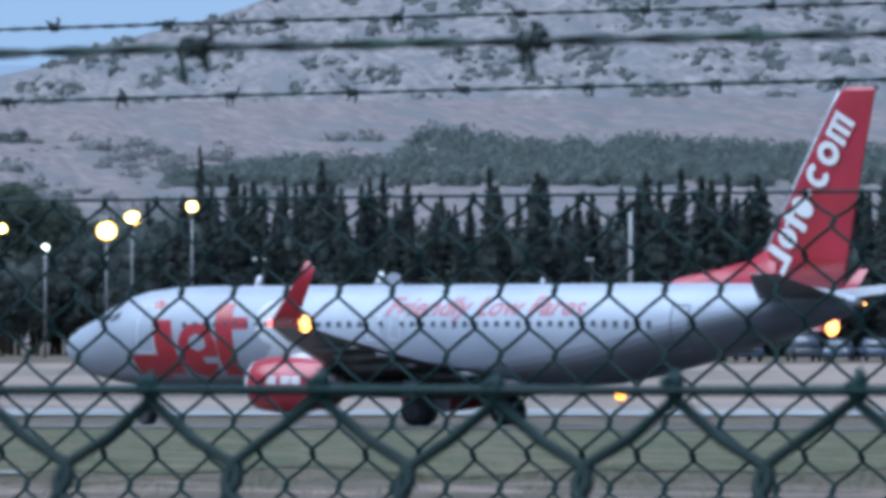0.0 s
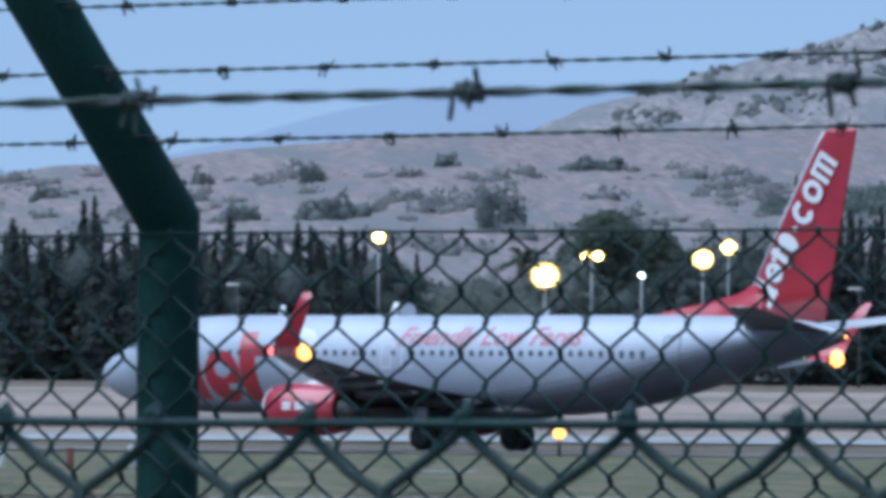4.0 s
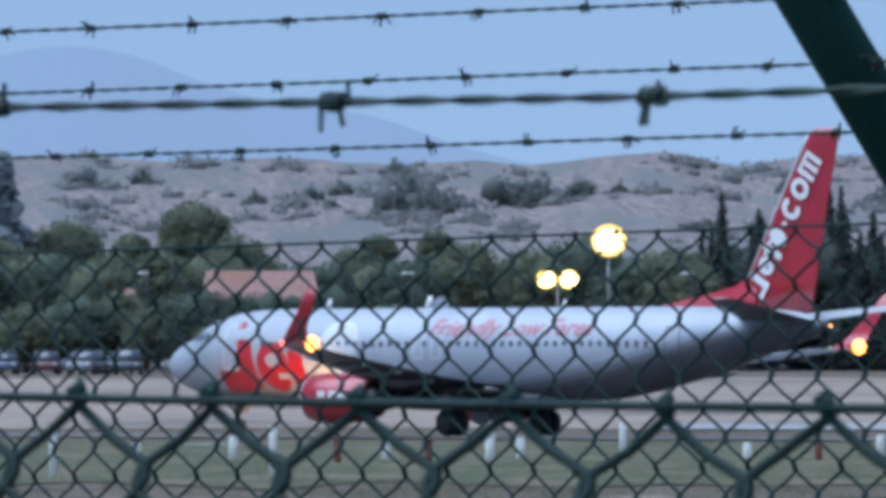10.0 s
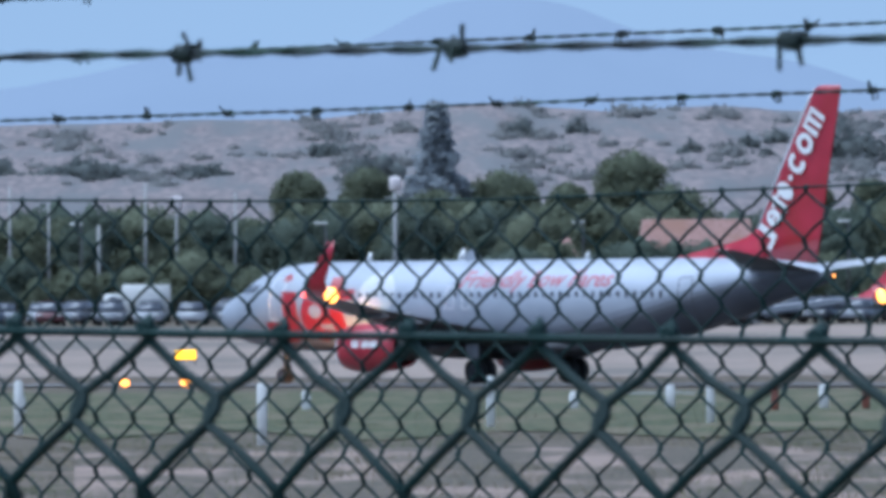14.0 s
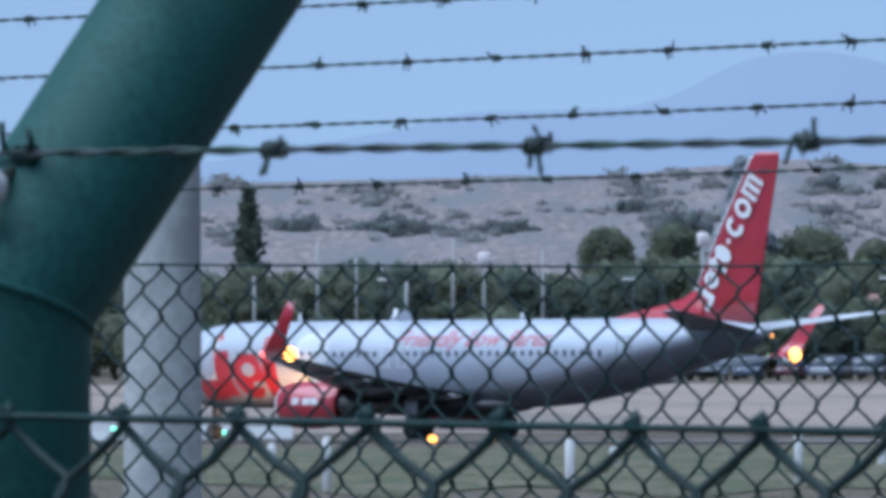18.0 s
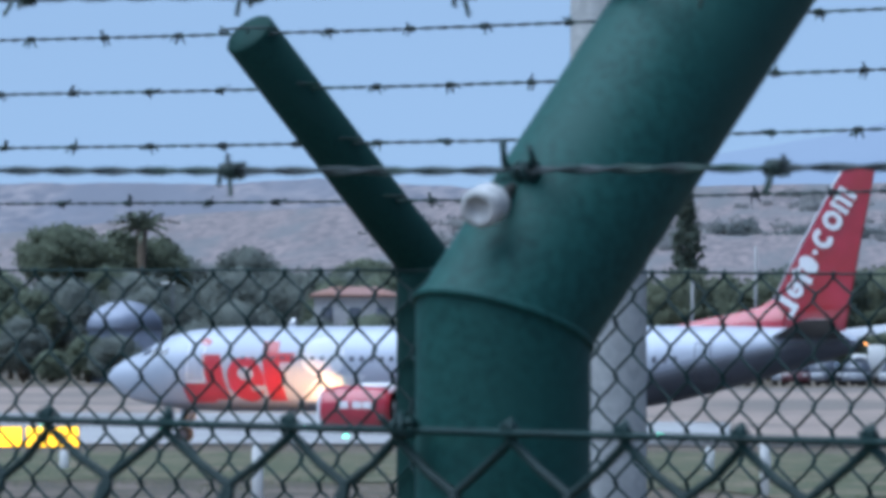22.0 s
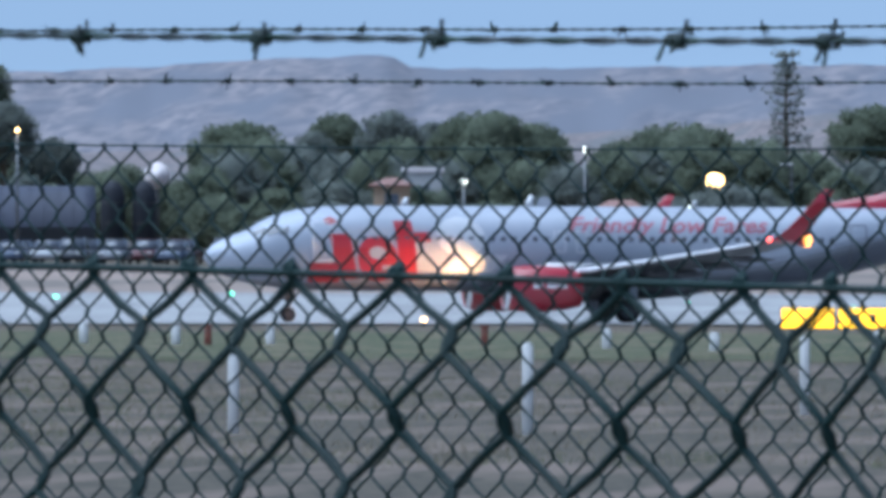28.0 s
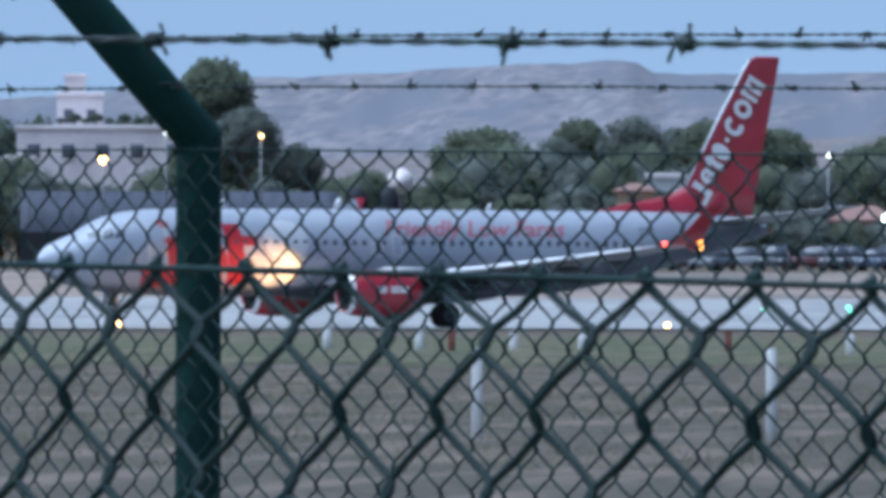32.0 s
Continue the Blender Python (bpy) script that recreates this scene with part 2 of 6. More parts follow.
OCHRE_WALL = surface("ochre_stucco", (0.44, 0.31, 0.21), (0.52, 0.38, 0.27), 0.5, 0.95, stain=(0.38, 0.28, 0.2), stain_size=3)
PALE_BLUE = surface("pale_blue_sheet_metal", (0.215, 0.245, 0.310), (0.265, 0.295, 0.365), 0.6, 0.5, 0.2)
HANGAR = surface("dark_hangar_metal", (0.012, 0.015, 0.021), (0.018, 0.021, 0.030), 0.8, 0.8, 0.0, stain=(0.015, 0.017, 0.020), stain_size=4)
HANGAR_ROOF = surface("blue_grey_hangar_roof", (0.040, 0.047, 0.072), (0.054, 0.062, 0.090), 0.8, 0.7, 0.1, stain=(0.046, 0.052, 0.074), stain_size=4)
LAMP_YELLOW = surface("lit_yellow_flood", (1.0, 0.80, 0.36), (1.0, 0.80, 0.36), 0.5, 0.3, glow=9.0)
HALO_GLOW = surface("glowing_halo_ring", (0.8, 0.6, 0.2), (0.9, 0.68, 0.22), 0.5, 0.3, glow=0.55, shine=(1.0, 0.66, 0.12))
LAMP_AMBER = surface("lit_amber_flood", (1.0, 0.62, 0.25), (1.0, 0.62, 0.25), 0.5, 0.3, glow=5.0)
LAMP_COOL = surface("lit_cool_lamp", (0.85, 1.0, 0.95), (0.88, 1.0, 0.96), 0.5, 0.3, glow=2.5)
LAMP_SIGN = surface("lit_sign_yellow", (1.0, 0.54, 0.03), (1.0, 0.54, 0.03), 0.3, 0.4, glow=1.6)
LAMP_EDGE = surface("lit_orange_edge_light", (1.0, 0.36, 0.05), (1.0, 0.36, 0.05), 0.3, 0.4, glow=3.0)
LAMP_TEAL = surface("lit_green_light", (0.14, 1.0, 0.62), (0.14, 1.0, 0.62), 0.3, 0.4, glow=2.2)
# belly colour darkened to stand in for the shade under the hull
BELLY_SHADE = surface("shaded_belly_paint", (0.080, 0.090, 0.114), (0.108, 0.118, 0.142), 1.5, 0.48, 0.2, stain=(0.070, 0.080, 0.102), stain_size=4.0)
PALE_CONCRETE = surface("bright_concrete", (0.248, 0.252, 0.248), (0.321, 0.326, 0.321), 2.0, 0.8, stain=(0.205, 0.208, 0.205), stain_size=9)


# ---- building helpers ----
def part(name, bm, material, parent=None, label="", smooth=True):
    """Links a bmesh as one mesh object, under a thing or a part."""
    me = bpy.data.meshes.new(name)
    bm.to_mesh(me)
    bm.free()
    if smooth:
        me.shade_smooth()
    me.materials.append(material)
    ob = new(name, me)
    ob.parent = parent
    return tagged(ob, label)


def shared(name, me, parent, at):
    ob = new(name, me)
    ob.parent, ob.matrix_local = parent, at
    return ob


def thing(name, label, category, at=None, group="", kind=""):
    ob = new(name)
    ob.empty_display_size = 0.3
    if at is not None:
        ob.matrix_basis = at
    return tagged(ob, label, category, group, kind)


def tube(bm, points, radius, sides=8, caps=True, taper=None):
    """A tube along points; at bends its rings lie in the mitre."""
    pts = [Vector(p) for p in points]
    rings, up = [], None
    for i, p in enumerate(pts):
        a = (p - pts[i - 1]).normalized() if i else None
        b = (pts[i + 1] - p).normalized() if i < len(pts) - 1 else None
        way = ((a or b) + (b or a)).normalized()
        if up is None:
            up = way.orthogonal().normalized()
        u = (up - way * up.dot(way)).normalized()
        v = way.cross(u)
        up = u
        stretch = 1.0
        if a and b:
            stretch = 1 / max(0.5, math.sqrt((1 + a.dot(b)) / 2))
        r = radius * (taper[i] if taper else 1)
        bend = (a - b) if a and b else Vector()
        bend = bend - way * bend.dot(way)
        ring = []
        for k in range(sides):
            w = 2 * math.pi * k / sides
            d = u * math.cos(w) + v * math.sin(w)
            if stretch > 1.001 and bend.length > 1e-6:
                bn = bend.normalized()
                d = d + bn * d.dot(bn) * (stretch - 1)
            ring.append(bm.verts.new(p + d * r))
        rings.append(ring)
    for r0, r1 in zip(rings, rings[1:]):
        for k in range(sides):
            bm.faces.new((r0[k], r0[(k + 1) % sides], r1[(k + 1) % sides], r1[k]))
    if caps:
        bm.faces.new(rings[0][::-1])
        bm.faces.new(rings[-1])
    return rings


def loft(bm, rings, closed=True, caps=(True, True)):
    made = [[bm.verts.new(p) for p in ring] for ring in rings]
    n = len(made[0])
    for r0, r1 in zip(made, made[1:]):
        for k in range(n if closed else n - 1):
            bm.faces.new((r0[k], r0[(k + 1) % n], r1[(k + 1) % n], r1[k]))
    if caps[0]:
        bm.faces.new(made[0][::-1])
    if caps[1]:
        bm.faces.new(made[-1])
    return made


def box(bm, x0, x1, y0, y1, z0, z1, bevel=0.0):
    m = Matrix.Translation(((x0 + x1) / 2, (y0 + y1) / 2, (z0 + z1) / 2)) @ Matrix.Diagonal((x1 - x0, y1 - y0, z1 - z0, 1))
    vs = bmesh.ops.create_cube(bm, size=1, matrix=m)["verts"]
    if bevel:
        es = list({e for v in vs for e in v.link_edges})
        bmesh.ops.bevel(bm, geom=es, offset=bevel, segments=1, affect="EDGES")
    return bm


def ball(bm, at, radius, squash=1.0, level=2):
    m = Matrix.Translation(at) @ Matrix.Diagonal((radius, radius, radius * squash, 1))
    bmesh.ops.create_icosphere(bm, subdivisions=level, radius=1, matrix=m)
    return bm


def polar(az, r):
    """Ground place at azimuth az (milliradians to the left of ahead) and distance r."""
    return Vector((-math.sin(az / 1000) * r, math.cos(az / 1000) * r, 0))


def rise(r):
    """Height of the ground at distance r from the camera, shaped to fit its view."""
    z = 0.0
    for a, b, s in ((536, 700, 0.019), (700, 1200, 0.006), (1200, 5000, 0.004)):
        z += max(0.0, min(r, b) - a) * s
    return z


def stand(az, r):
    p = polar(az, r)
    return Vector((p.x, p.y, rise(r)))


# ---- ground ----
AZ = [*range(-3141, -400, 120), *range(-400, 401, 8), *range(420, 3141, 120)]
RINGS = [2, 8, 20, 60, 120, 200, 280, 340, 400, 460, 500, 536, 560, 600, 650, 700, 800, 1000, 1200, 1700, 2400, 3400, 4900]


def sheet(name, material, radii, azimuths, lift, label, around=False, wave=None, category=""):
    bm = bmesh.new()
    rows = []
    for i, r in enumerate(radii):
        row = []
        for a in azimuths:
            rr = r + (wave(a, i) if wave else 0)
            p = polar(a, rr)
            row.append(bm.verts.new((p.x, p.y, rise(rr) + lift)))
        rows.append(row)
    n = len(azimuths)
    for r0, r1 in zip(rows, rows[1:]):
        for k in range(n if around else n - 1):
            bm.faces.new((r0[k], r1[k], r1[(k + 1) % n], r0[(k + 1) % n]))
    if around:
        bm.faces.new(rows[0])
    bmesh.ops.recalc_face_normals(bm, faces=bm.faces)
    if sum(f.normal.z for f in bm.faces) < 0:
        bmesh.ops.reverse_faces(bm, faces=bm.faces)
    return tagged(part(name, bm, material), label, category, kind="structure")


sheet("ground", GRASS, RINGS, AZ, 0.0, "dry patchy airfield grass sheet up to the hills", True, category="ground")
sheet("dirt_field", DIRT, (545, 570, 600, 640, 690), range(-400, 401, 8), 0.05, "bare tan soil strip beyond the taxiway",
      wave=lambda a, i: 6 * noise.noise((a / 30, i * 3, 0)), category="field")

sheet("grass_verge", VERGE, (258, 300, 350, 395, 425), range(-400, 401, 4), 0.03, "greener strip of rough grass before the taxiway",
      wave=lambda a, i: (26 if i == 0 else 12 if i == 4 else 0) * (noise.noise((a / 14, i, 0)) + 0.6 * noise.noise((a / 4, i, 5))) - (44 * min(1, max(0, (50 - a) / 30)) if i == 0 else 0), category="grass")

sheet("brown_field", FIELD, (60, 110, 160, 210, 250, 275), range(62, 330, 4), 0.015, "dark brown stubble field inside the fence",
      wave=lambda a, i: 14 * noise.noise((a / 9, i, 3)), category="field")
sheet("bare_soil", SOIL, (90, 115, 140, 165, 186), range(-260, 22, 4), 0.015, "bare pinkish tan soil with thin grass",
      wave=lambda a, i: 16 * noise.noise((a / 11, i, 7)), category="field")
for k, (r, lo, hi, deep) in enumerate(((201, -121, -99, 6), (206, -136, -128, 4), (300, -123, -117, 6), (390, -36, -29, 9))):
    sheet("concrete_slab_%d" % (k + 1), PALE_CONCRETE, (r, r + deep), [lo + (hi - lo) * q / 6 for q in range(7)], 0.05, "pale concrete slab edge in the grass", wave=lambda a, i: 0.8 * noise.noise((a, i, 2)), category="slab")

# The aircraft's way over the taxiway: seconds, place, heading from the left towards the distance.
TAXI = [(0, 74.8, 422.0, 46.9), (2, 64.5, 432.9, 46.4), (4, 54.6, 443.2, 46.2), (6, 45.0, 453.0, 46.2), (8, 36.0, 462.5, 46.3),
        (10, 27.2, 471.6, 46.5), (12, 18.6, 480.7, 46.6), (14, 10.2, 489.6, 46.8), (16, 2.0, 498.3, 45.8), (18, -6.5, 506.5, 41.9),
        (20, -15.6, 513.6, 32.0), (22, -25.8, 518.5, 20.1), (24, -36.5, 521.1, 7.3), (26, -47.4, 521.2, -6.3), (28, -58.1, 518.9, -17.8),
        (30, -68.3, 514.7, -27.0), (32, -77.6, 508.9, -36.3)]


def strip(name, material, side0, side1, lift, label, category):
    """A strip along the taxiway's centre line between two offsets to the near side."""
    line = [(74.8 + 0.687 * k, 422.0 - 0.727 * k, 46.5) for k in range(400, 0, -25)] + [row[1:] for row in TAXI]
    x, y, a = line[-1]
    for k in range(16):
        a = max(a - 7, -46.5)
        x, y = x - 12 * math.cos(radians(a)), y + 12 * math.sin(radians(a))
        line.append((x, y, a))
    bm = bmesh.new()
    rows = []
    for x, y, a in line:
        px, py = -math.sin(radians(a)), -math.cos(radians(a))
        rows.append([bm.verts.new((x + px * s, y + py * s, lift)) for s in (side0, side1)])
    for r0, r1 in zip(rows, rows[1:]):
        bm.faces.new((r0[0], r0[1], r1[1], r1[0]))
    bmesh.ops.recalc_face_normals(bm, faces=bm.faces)
    if sum(f.normal.z for f in bm.faces) < 0:
        bmesh.ops.reverse_faces(bm, faces=bm.faces)
    return tagged(part(name, bm, material), label, category, kind="structure")


strip("taxiway", ASPHALT, -13, 13, 0.08, "worn grey asphalt taxiway curving to the left", "taxiway")
sheet("service_road", PALE_CONCRETE, (541, 548, 556), range(-400, -70, 8), 0.10, "pale concrete service road beyond the taxiway", category="road")
strip("taxiway_edge", PALE_CONCRETE, 14.0, 18.0, 0.09, "pale concrete shoulder along the taxiway", "taxiway")
sheet("runway", CONCRETE, (500, 520, 536, 560, 585, 606), range(28, 320, 6), 0.095, "pale concrete runway surface beyond the grass",
      wave=lambda a, i: 26 * max(0, 1 - (a - 28) / 40) * (1 if i == 0 else -1 if i == 5 else 0), category="runway")

# ---- hills ----
def crest(table, az):
    return float(np.interp(az, [p[0] for p in table], [p[1] for p in table]))


SLOPES = {}


def on_slope(name, az, el):
    """The first place of a hillside that stands el milliradians over the eye at azimuth az."""
    lo, hi, cols, kept = SLOPES[name]
    k = min(cols, max(0, round((az - lo) / (hi - lo) * cols)))
    for (r0, z0), (r1, z1) in zip(kept, kept[1:]):
        e0, e1 = (z0[k] - 1.7) / r0 * 1000, (z1[k] - 1.7) / r1 * 1000
        if e0 <= el < e1:
            t = (el - e0) / (e1 - e0)
            p = polar(az, r0 + (r1 - r0) * t)
            return Vector((p.x, p.y, z0[k] + (z1[k] - z0[k]) * t))
    return None


def ridge(name, material, table, near, far, rough, label, seed, step=1.0, rows=22):
    """A range of hills whose skyline rises table's milliradians over the eye at each azimuth."""
    bm = bmesh.new()
    lo, hi = table[0][0], table[-1][0]
    cols = int((hi - lo) / step)
    grid, kept = [], []
    for j in range(rows):
        u = j / (rows - 5)
        r = near + (far - near) * u
        line = []
        for i in range(cols + 1):
            a = lo + (hi - lo) * i / cols
            top = 1.7 + crest(table, a) / 1000 * far
            base = rise(near) - 1
            v = min(u, 1.0)
            z = base + (top - base) * (v ** 1.25)
            p = polar(a, r)
            f = noise.fractal((p.x / 160 + seed, p.y / 160, seed), 1.0, 2.0, 5)
            g = noise.fractal((a / 4 + seed, 0.3 * j, seed), 0.9, 2.1, 4)
            edge = 0.25 if u >= 0.99 else 1.0
            z += rough * (f * 0.6 + g * 0.5) * edge * min(1, 5 * v)
            if u > 1:
                z -= (u - 1) * (far - near) * 0.35
            line.append(bm.verts.new((p.x, p.y, z)))
        grid.append(line)
        kept.append((r, [v.co.z for v in line]))
    SLOPES[name] = (lo, hi, cols, kept)
    for r0, r1 in zip(grid, grid[1:]):
        for k in range(cols):
            bm.faces.new((r0[k + 1], r0[k], r1[k], r1[k + 1]))
    bmesh.ops.recalc_face_normals(bm, faces=bm.faces)
    if sum(f.normal.z for f in bm.faces) < 0:
        bmesh.ops.reverse_faces(bm, faces=bm.faces)
    return tagged(part(name, bm, material), label, "hill", kind="structure")


BIG = [(-330, 62), (-300, 60), (-260, 56), (-213, 48), (-190, 43), (-175, 40), (-164.4, 37.1), (-158.5, 35.3), (-155.9, 34.4), (-151.7, 33.0), (-148.3, 32.2), (-144, 31.2),
       (-140.7, 29.9), (-137.9, 28.9), (-132, 27.3), (-128, 25.3), (-125, 24.2), (-118, 20), (-108, 14), (-100, 9)]
FRONT = [(-330, 22), (-260, 24), (-200, 26), (-150, 25.4), (-128, 25.0), (-115.3, 24.7), (-100, 23.3), (-92, 22), (-84.8, 21.8), (-79, 20.9), (-72.8, 22.2), (-68, 21.9), (-60.3, 20.9), (-55.7, 21.4),
         (-50, 21.0), (-43, 21.2), (-38, 21.7), (-28, 21.2), (-18, 21.9), (-8, 21.2), (-2, 20.6), (8, 20.6), (17, 20.3), (30, 20.0), (36, 19.9), (50, 18.8), (75, 17.6), (100, 15), (130, 13), (200, 11), (330, 10)]
BLUE = [(-330, 28), (-200, 29), (-118.8, 28.6), (-108.6, 26.5), (-98.4, 23.5), (-85, 21.5), (-70, 20.6), (-60.3, 21.2), (-54, 22.7), (-47, 25.2), (-42.8, 26), (-36, 26.9), (-30.5, 28.6), (-24.9, 30.8), (-19.3, 31.8), (-15, 31.4),
        (-12.2, 30.6), (-7.1, 28.0), (-2.1, 26.6), (5, 26.4), (12.1, 26.2), (20, 24.4), (33.4, 22.2), (45, 20.5), (60, 19), (90, 16)]
TABLE = [(20, 17), (40, 19.2), (48.6, 19.7), (65.2, 20.6), (74, 20.1), (99.4, 20.3), (118, 19.8), (124.9, 19.7), (129.9, 19.8), (131, 20.6), (133, 20.8), (148.4, 20.3), (153, 19.8), (166.2, 19.3), (183.6, 17.7), (205, 16.5), (230, 18), (330, 20)]
ridge("backdrop_far_ridge", HAZE_RIDGE, BLUE, 4200, 4650, 6, "mountain ridge on the horizon, glowing in a painted haze blue", 3, 2.0, 12)
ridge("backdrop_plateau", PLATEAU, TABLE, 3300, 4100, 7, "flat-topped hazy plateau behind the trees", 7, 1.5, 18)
ridge("backdrop_mountain", ROCK, BIG, 2300, 3900, 9, "bare rocky mountain slope above the airfield", 11, 0.8, 40)
ridge("backdrop_foothills", SCRUB_HILL, FRONT, 1500, 2600, 1.8, "tan scrub-covered foothills beyond the trees", 5, 0.8, 34)

# ---- fences ----
LEAN = 0.8116
ACROSS = Vector((math.sin(LEAN), math.cos(LEAN), 0))
ALONG = Vector((-math.cos(LEAN), math.sin(LEAN), 0))


def wire_mesh(width, height, top, radius, rng, pull):
    """One zigzag wire of chain-link, bent round its neighbours, with a folded knuckle on top."""
    bm = bmesh.new()
    pts, n = [], int(top / (height / 2))
    h, bow = width / 4, radius * 2.6
    pts.append(Vector((h - radius * 0.6, radius * 1.8, -radius * 1.2)))
    pts.append(Vector((h + radius * 0.2, radius * 0.9, radius * 0.9)))
    for j in range(n):
        side = 1 if j % 2 == 0 else -1
        z = -j * height / 2 + (pull if j else 0)
        x = side * (h + radius * 1.1 - bow)
        for w in (0, -45) if j == 0 else (45, 0, -45) if j < 18 else (0,):
            q = radians(w)
            pts.append(Vector((x + side * bow * math.cos(q), -side * radius * 1.0 * math.sin(q) / 0.7, z + 1.25 * bow * math.sin(q))))
        if j < n - 1:
            pts.append(Vector((rng.gauss(0, radius * 0.28), side * radius * 1.3, z - height / 4 + rng.gauss(0, radius * 0.28))))
    tube(bm, pts, radius, 5)
    me = bpy.data.meshes.new("wire")
    bm.to_mesh(me)
    bm.free()
    me.shade_smooth()
    me.materials.append(GREEN_WIRE)
    return me


def barbed(bm, s0, s1, height, depth, radius, twist, step):
    """Two wires twisted round each other from s0 to s1."""
    n = int((s1 - s0) / step)
    for k in range(2):
        pts = []
        for i in range(n + 1):
            s = s0 + (s1 - s0) * i / n
            w = 2 * math.pi * s / twist + math.pi * k
            pts.append((s, depth + radius * math.cos(w), height(s) + radius * math.sin(w)))
        tube(bm, pts, radius, 5)


def barb(rng, radius, reach, upright=False):
    """A four-pointed barb wound round the strand; an upright one has its points above and below."""
    bm = bmesh.new()
    for k in range(2):
        x = (k - 0.5) * radius * 5
        pts = []
        w0 = rng.uniform(0, 6.28)
        for i in range(17):
            w = w0 + i * 0.75
            pts.append((x + radius * (i - 8) * 0.36, 2.9 * radius * math.cos(w), 2.9 * radius * math.sin(w)))
        first, last = Vector(pts[0]), Vector(pts[-1])
        d0 = Vector((rng.uniform(-0.5, 0.5), first.y / 3 / radius + rng.uniform(-0.4, 0.4), first.z / 3 / radius + rng.uniform(-0.5, 0.5))).normalized()
        d1 = Vector((rng.uniform(-0.5, 0.5), last.y / 3 / radius + rng.uniform(-0.4, 0.4), last.z / 3 / radius + rng.uniform(-0.5, 0.5))).normalized()
        if upright:
            d0, d1 = Vector((rng.uniform(-0.35, 0.35), rng.uniform(-0.3, 0.3), 0.9)), Vector((rng.uniform(-0.3, 0.3), rng.uniform(-0.3, 0.3), -1.1))
        pts = [first + d0 * reach] + pts + [last + d1 * reach]
        tube(bm, pts, radius, 5)
    me = bpy.data.meshes.new("barb")
    bm.to_mesh(me)
    bm.free()
    me.materials.append(STEEL_WIRE)
    return me


def fence(label, depth, span, posts, post_r, bend, lean, top, mesh_w, mesh_h, phase, wire_r, strands, strand_r, barb_gap, barb_phase, barb_reach, seed, tilt, whole=None, cells=None, knots=()):
    """A chain-link fence at that depth from the eye, seen obliquely; its space: x along it, y away, z up."""
    rng = random.Random(seed)
    at = Matrix((( ALONG.x, ACROSS.x, 0, ACROSS.x * depth), (ALONG.y, ACROSS.y, 0, ACROSS.y * depth), (0, 0, 1, 0), (0, 0, 0, 1)))
    f = thing("chain_link_fence", label, "fence", at, "perimeter fences")
    arm = 0.285 if depth < 5 else 0.278
    paint = GREEN if depth < 5 else SHADED_GREEN
    for s in posts:
        b, slant = bend(s), tilt(s)
        bm = bmesh.new()
        rings = tube(bm, [(s, 0, -0.3), (s, 0, b), (s, lean * arm * slant, b + arm)], post_r, 32, False)
        for k in range(32):
            bm.edges.get((rings[1][k], rings[1][(k + 1) % 32])).smooth = False
        up = Vector((0, lean * slant, 1)).normalized()
        rim = [bm.verts.new(v.co + up * post_r * 0.1 + (rings[2][0].co.lerp(rings[2][16].co, 0.5) - v.co) * 0.1) for v in rings[2]]
        for k in range(32):
            bm.faces.new((rings[2][k], rings[2][(k + 1) % 32], rim[(k + 1) % 32], rim[k]))
        bm.faces.new(rim)
        seam = [v.co.copy() for v in rings[1]]
        tube_post = part("post", bm, paint, f, "green painted steel tube with an angled arm")
        bm = bmesh.new()
        tube(bm, seam + seam[:2], 0.0016 if depth < 5 else 0.001, 6)
        part("weld_seam", bm, paint, tube_post)
    # ties that hold the strands to the arms
    for s in posts:
        for off, h in strands:
            if depth < 5:
                continue
            y, z = lean * (h(s) - bend(s)) * tilt(s), h(s)
            bm = bmesh.new()
            ring = [(s + (post_r + 0.003) * math.cos(w), y + (post_r + 0.003) * math.sin(w), z + 0.006 * math.sin(w / 2)) for w in np.linspace(0, 2 * math.pi, 19)]
            tube(bm, ring + [(ring[-1][0] + 0.012, ring[-1][1] - 0.006, z + 0.010)], 0.0016, 5)
            part("wire_tie", bm, STEEL_WIRE, f)
    kinds = [wire_mesh(mesh_w, mesh_h, top(posts[0]) - 0.02, wire_r, rng, 0.0032 if depth < 5 else 0.003) for _ in range(6)]
    n0, n1 = math.floor((span[0] - phase) / (mesh_w / 2)), math.ceil((span[1] - phase) / (mesh_w / 2))
    mirror, rest = Matrix.Diagonal((-1, 1, 1, 1)), []
    spot = cells or (lambda i: phase + mesh_w / 2 + i * mesh_w)
    for k in range(n0, n1):
        i = k / 2 - 0.25
        s, pitch = spot(i), 2 * (spot(i + 0.25) - spot(i - 0.25))
        m = Matrix.Translation((s, -0.036, top(s) + (0.0018 if depth < 5 else 0) + rng.uniform(-0.001, 0.001))) @ Matrix.Diagonal((pitch / mesh_w, 1, 1.06 if pitch > 0.0715 else 1.0, 1))
        me = kinds[k % 6]
        if k % 2:
            m = m @ mirror
        if whole and not whole[0] < s < whole[1]:
            rest.append((m, me))
            continue
        shared("wire", me, f, m)
    if rest:
        bm = bmesh.new()
        for m, me in rest:
            n = len(bm.verts)
            bm.from_mesh(me)
            bm.verts.ensure_lookup_table()
            for v in bm.verts[n:]:
                v.co = m @ v.co
        tagged(part("wire_mesh", bm, GREEN_WIRE, f), kind="stuff")
    bm = bmesh.new()
    tube(bm, [(s, -0.036, top(s)) for s in np.arange(span[0], span[1], 0.25)], wire_r * 0.8, 8)
    part("tension_wire", bm, GREEN_WIRE, f, "straight green line wire along the mesh top")
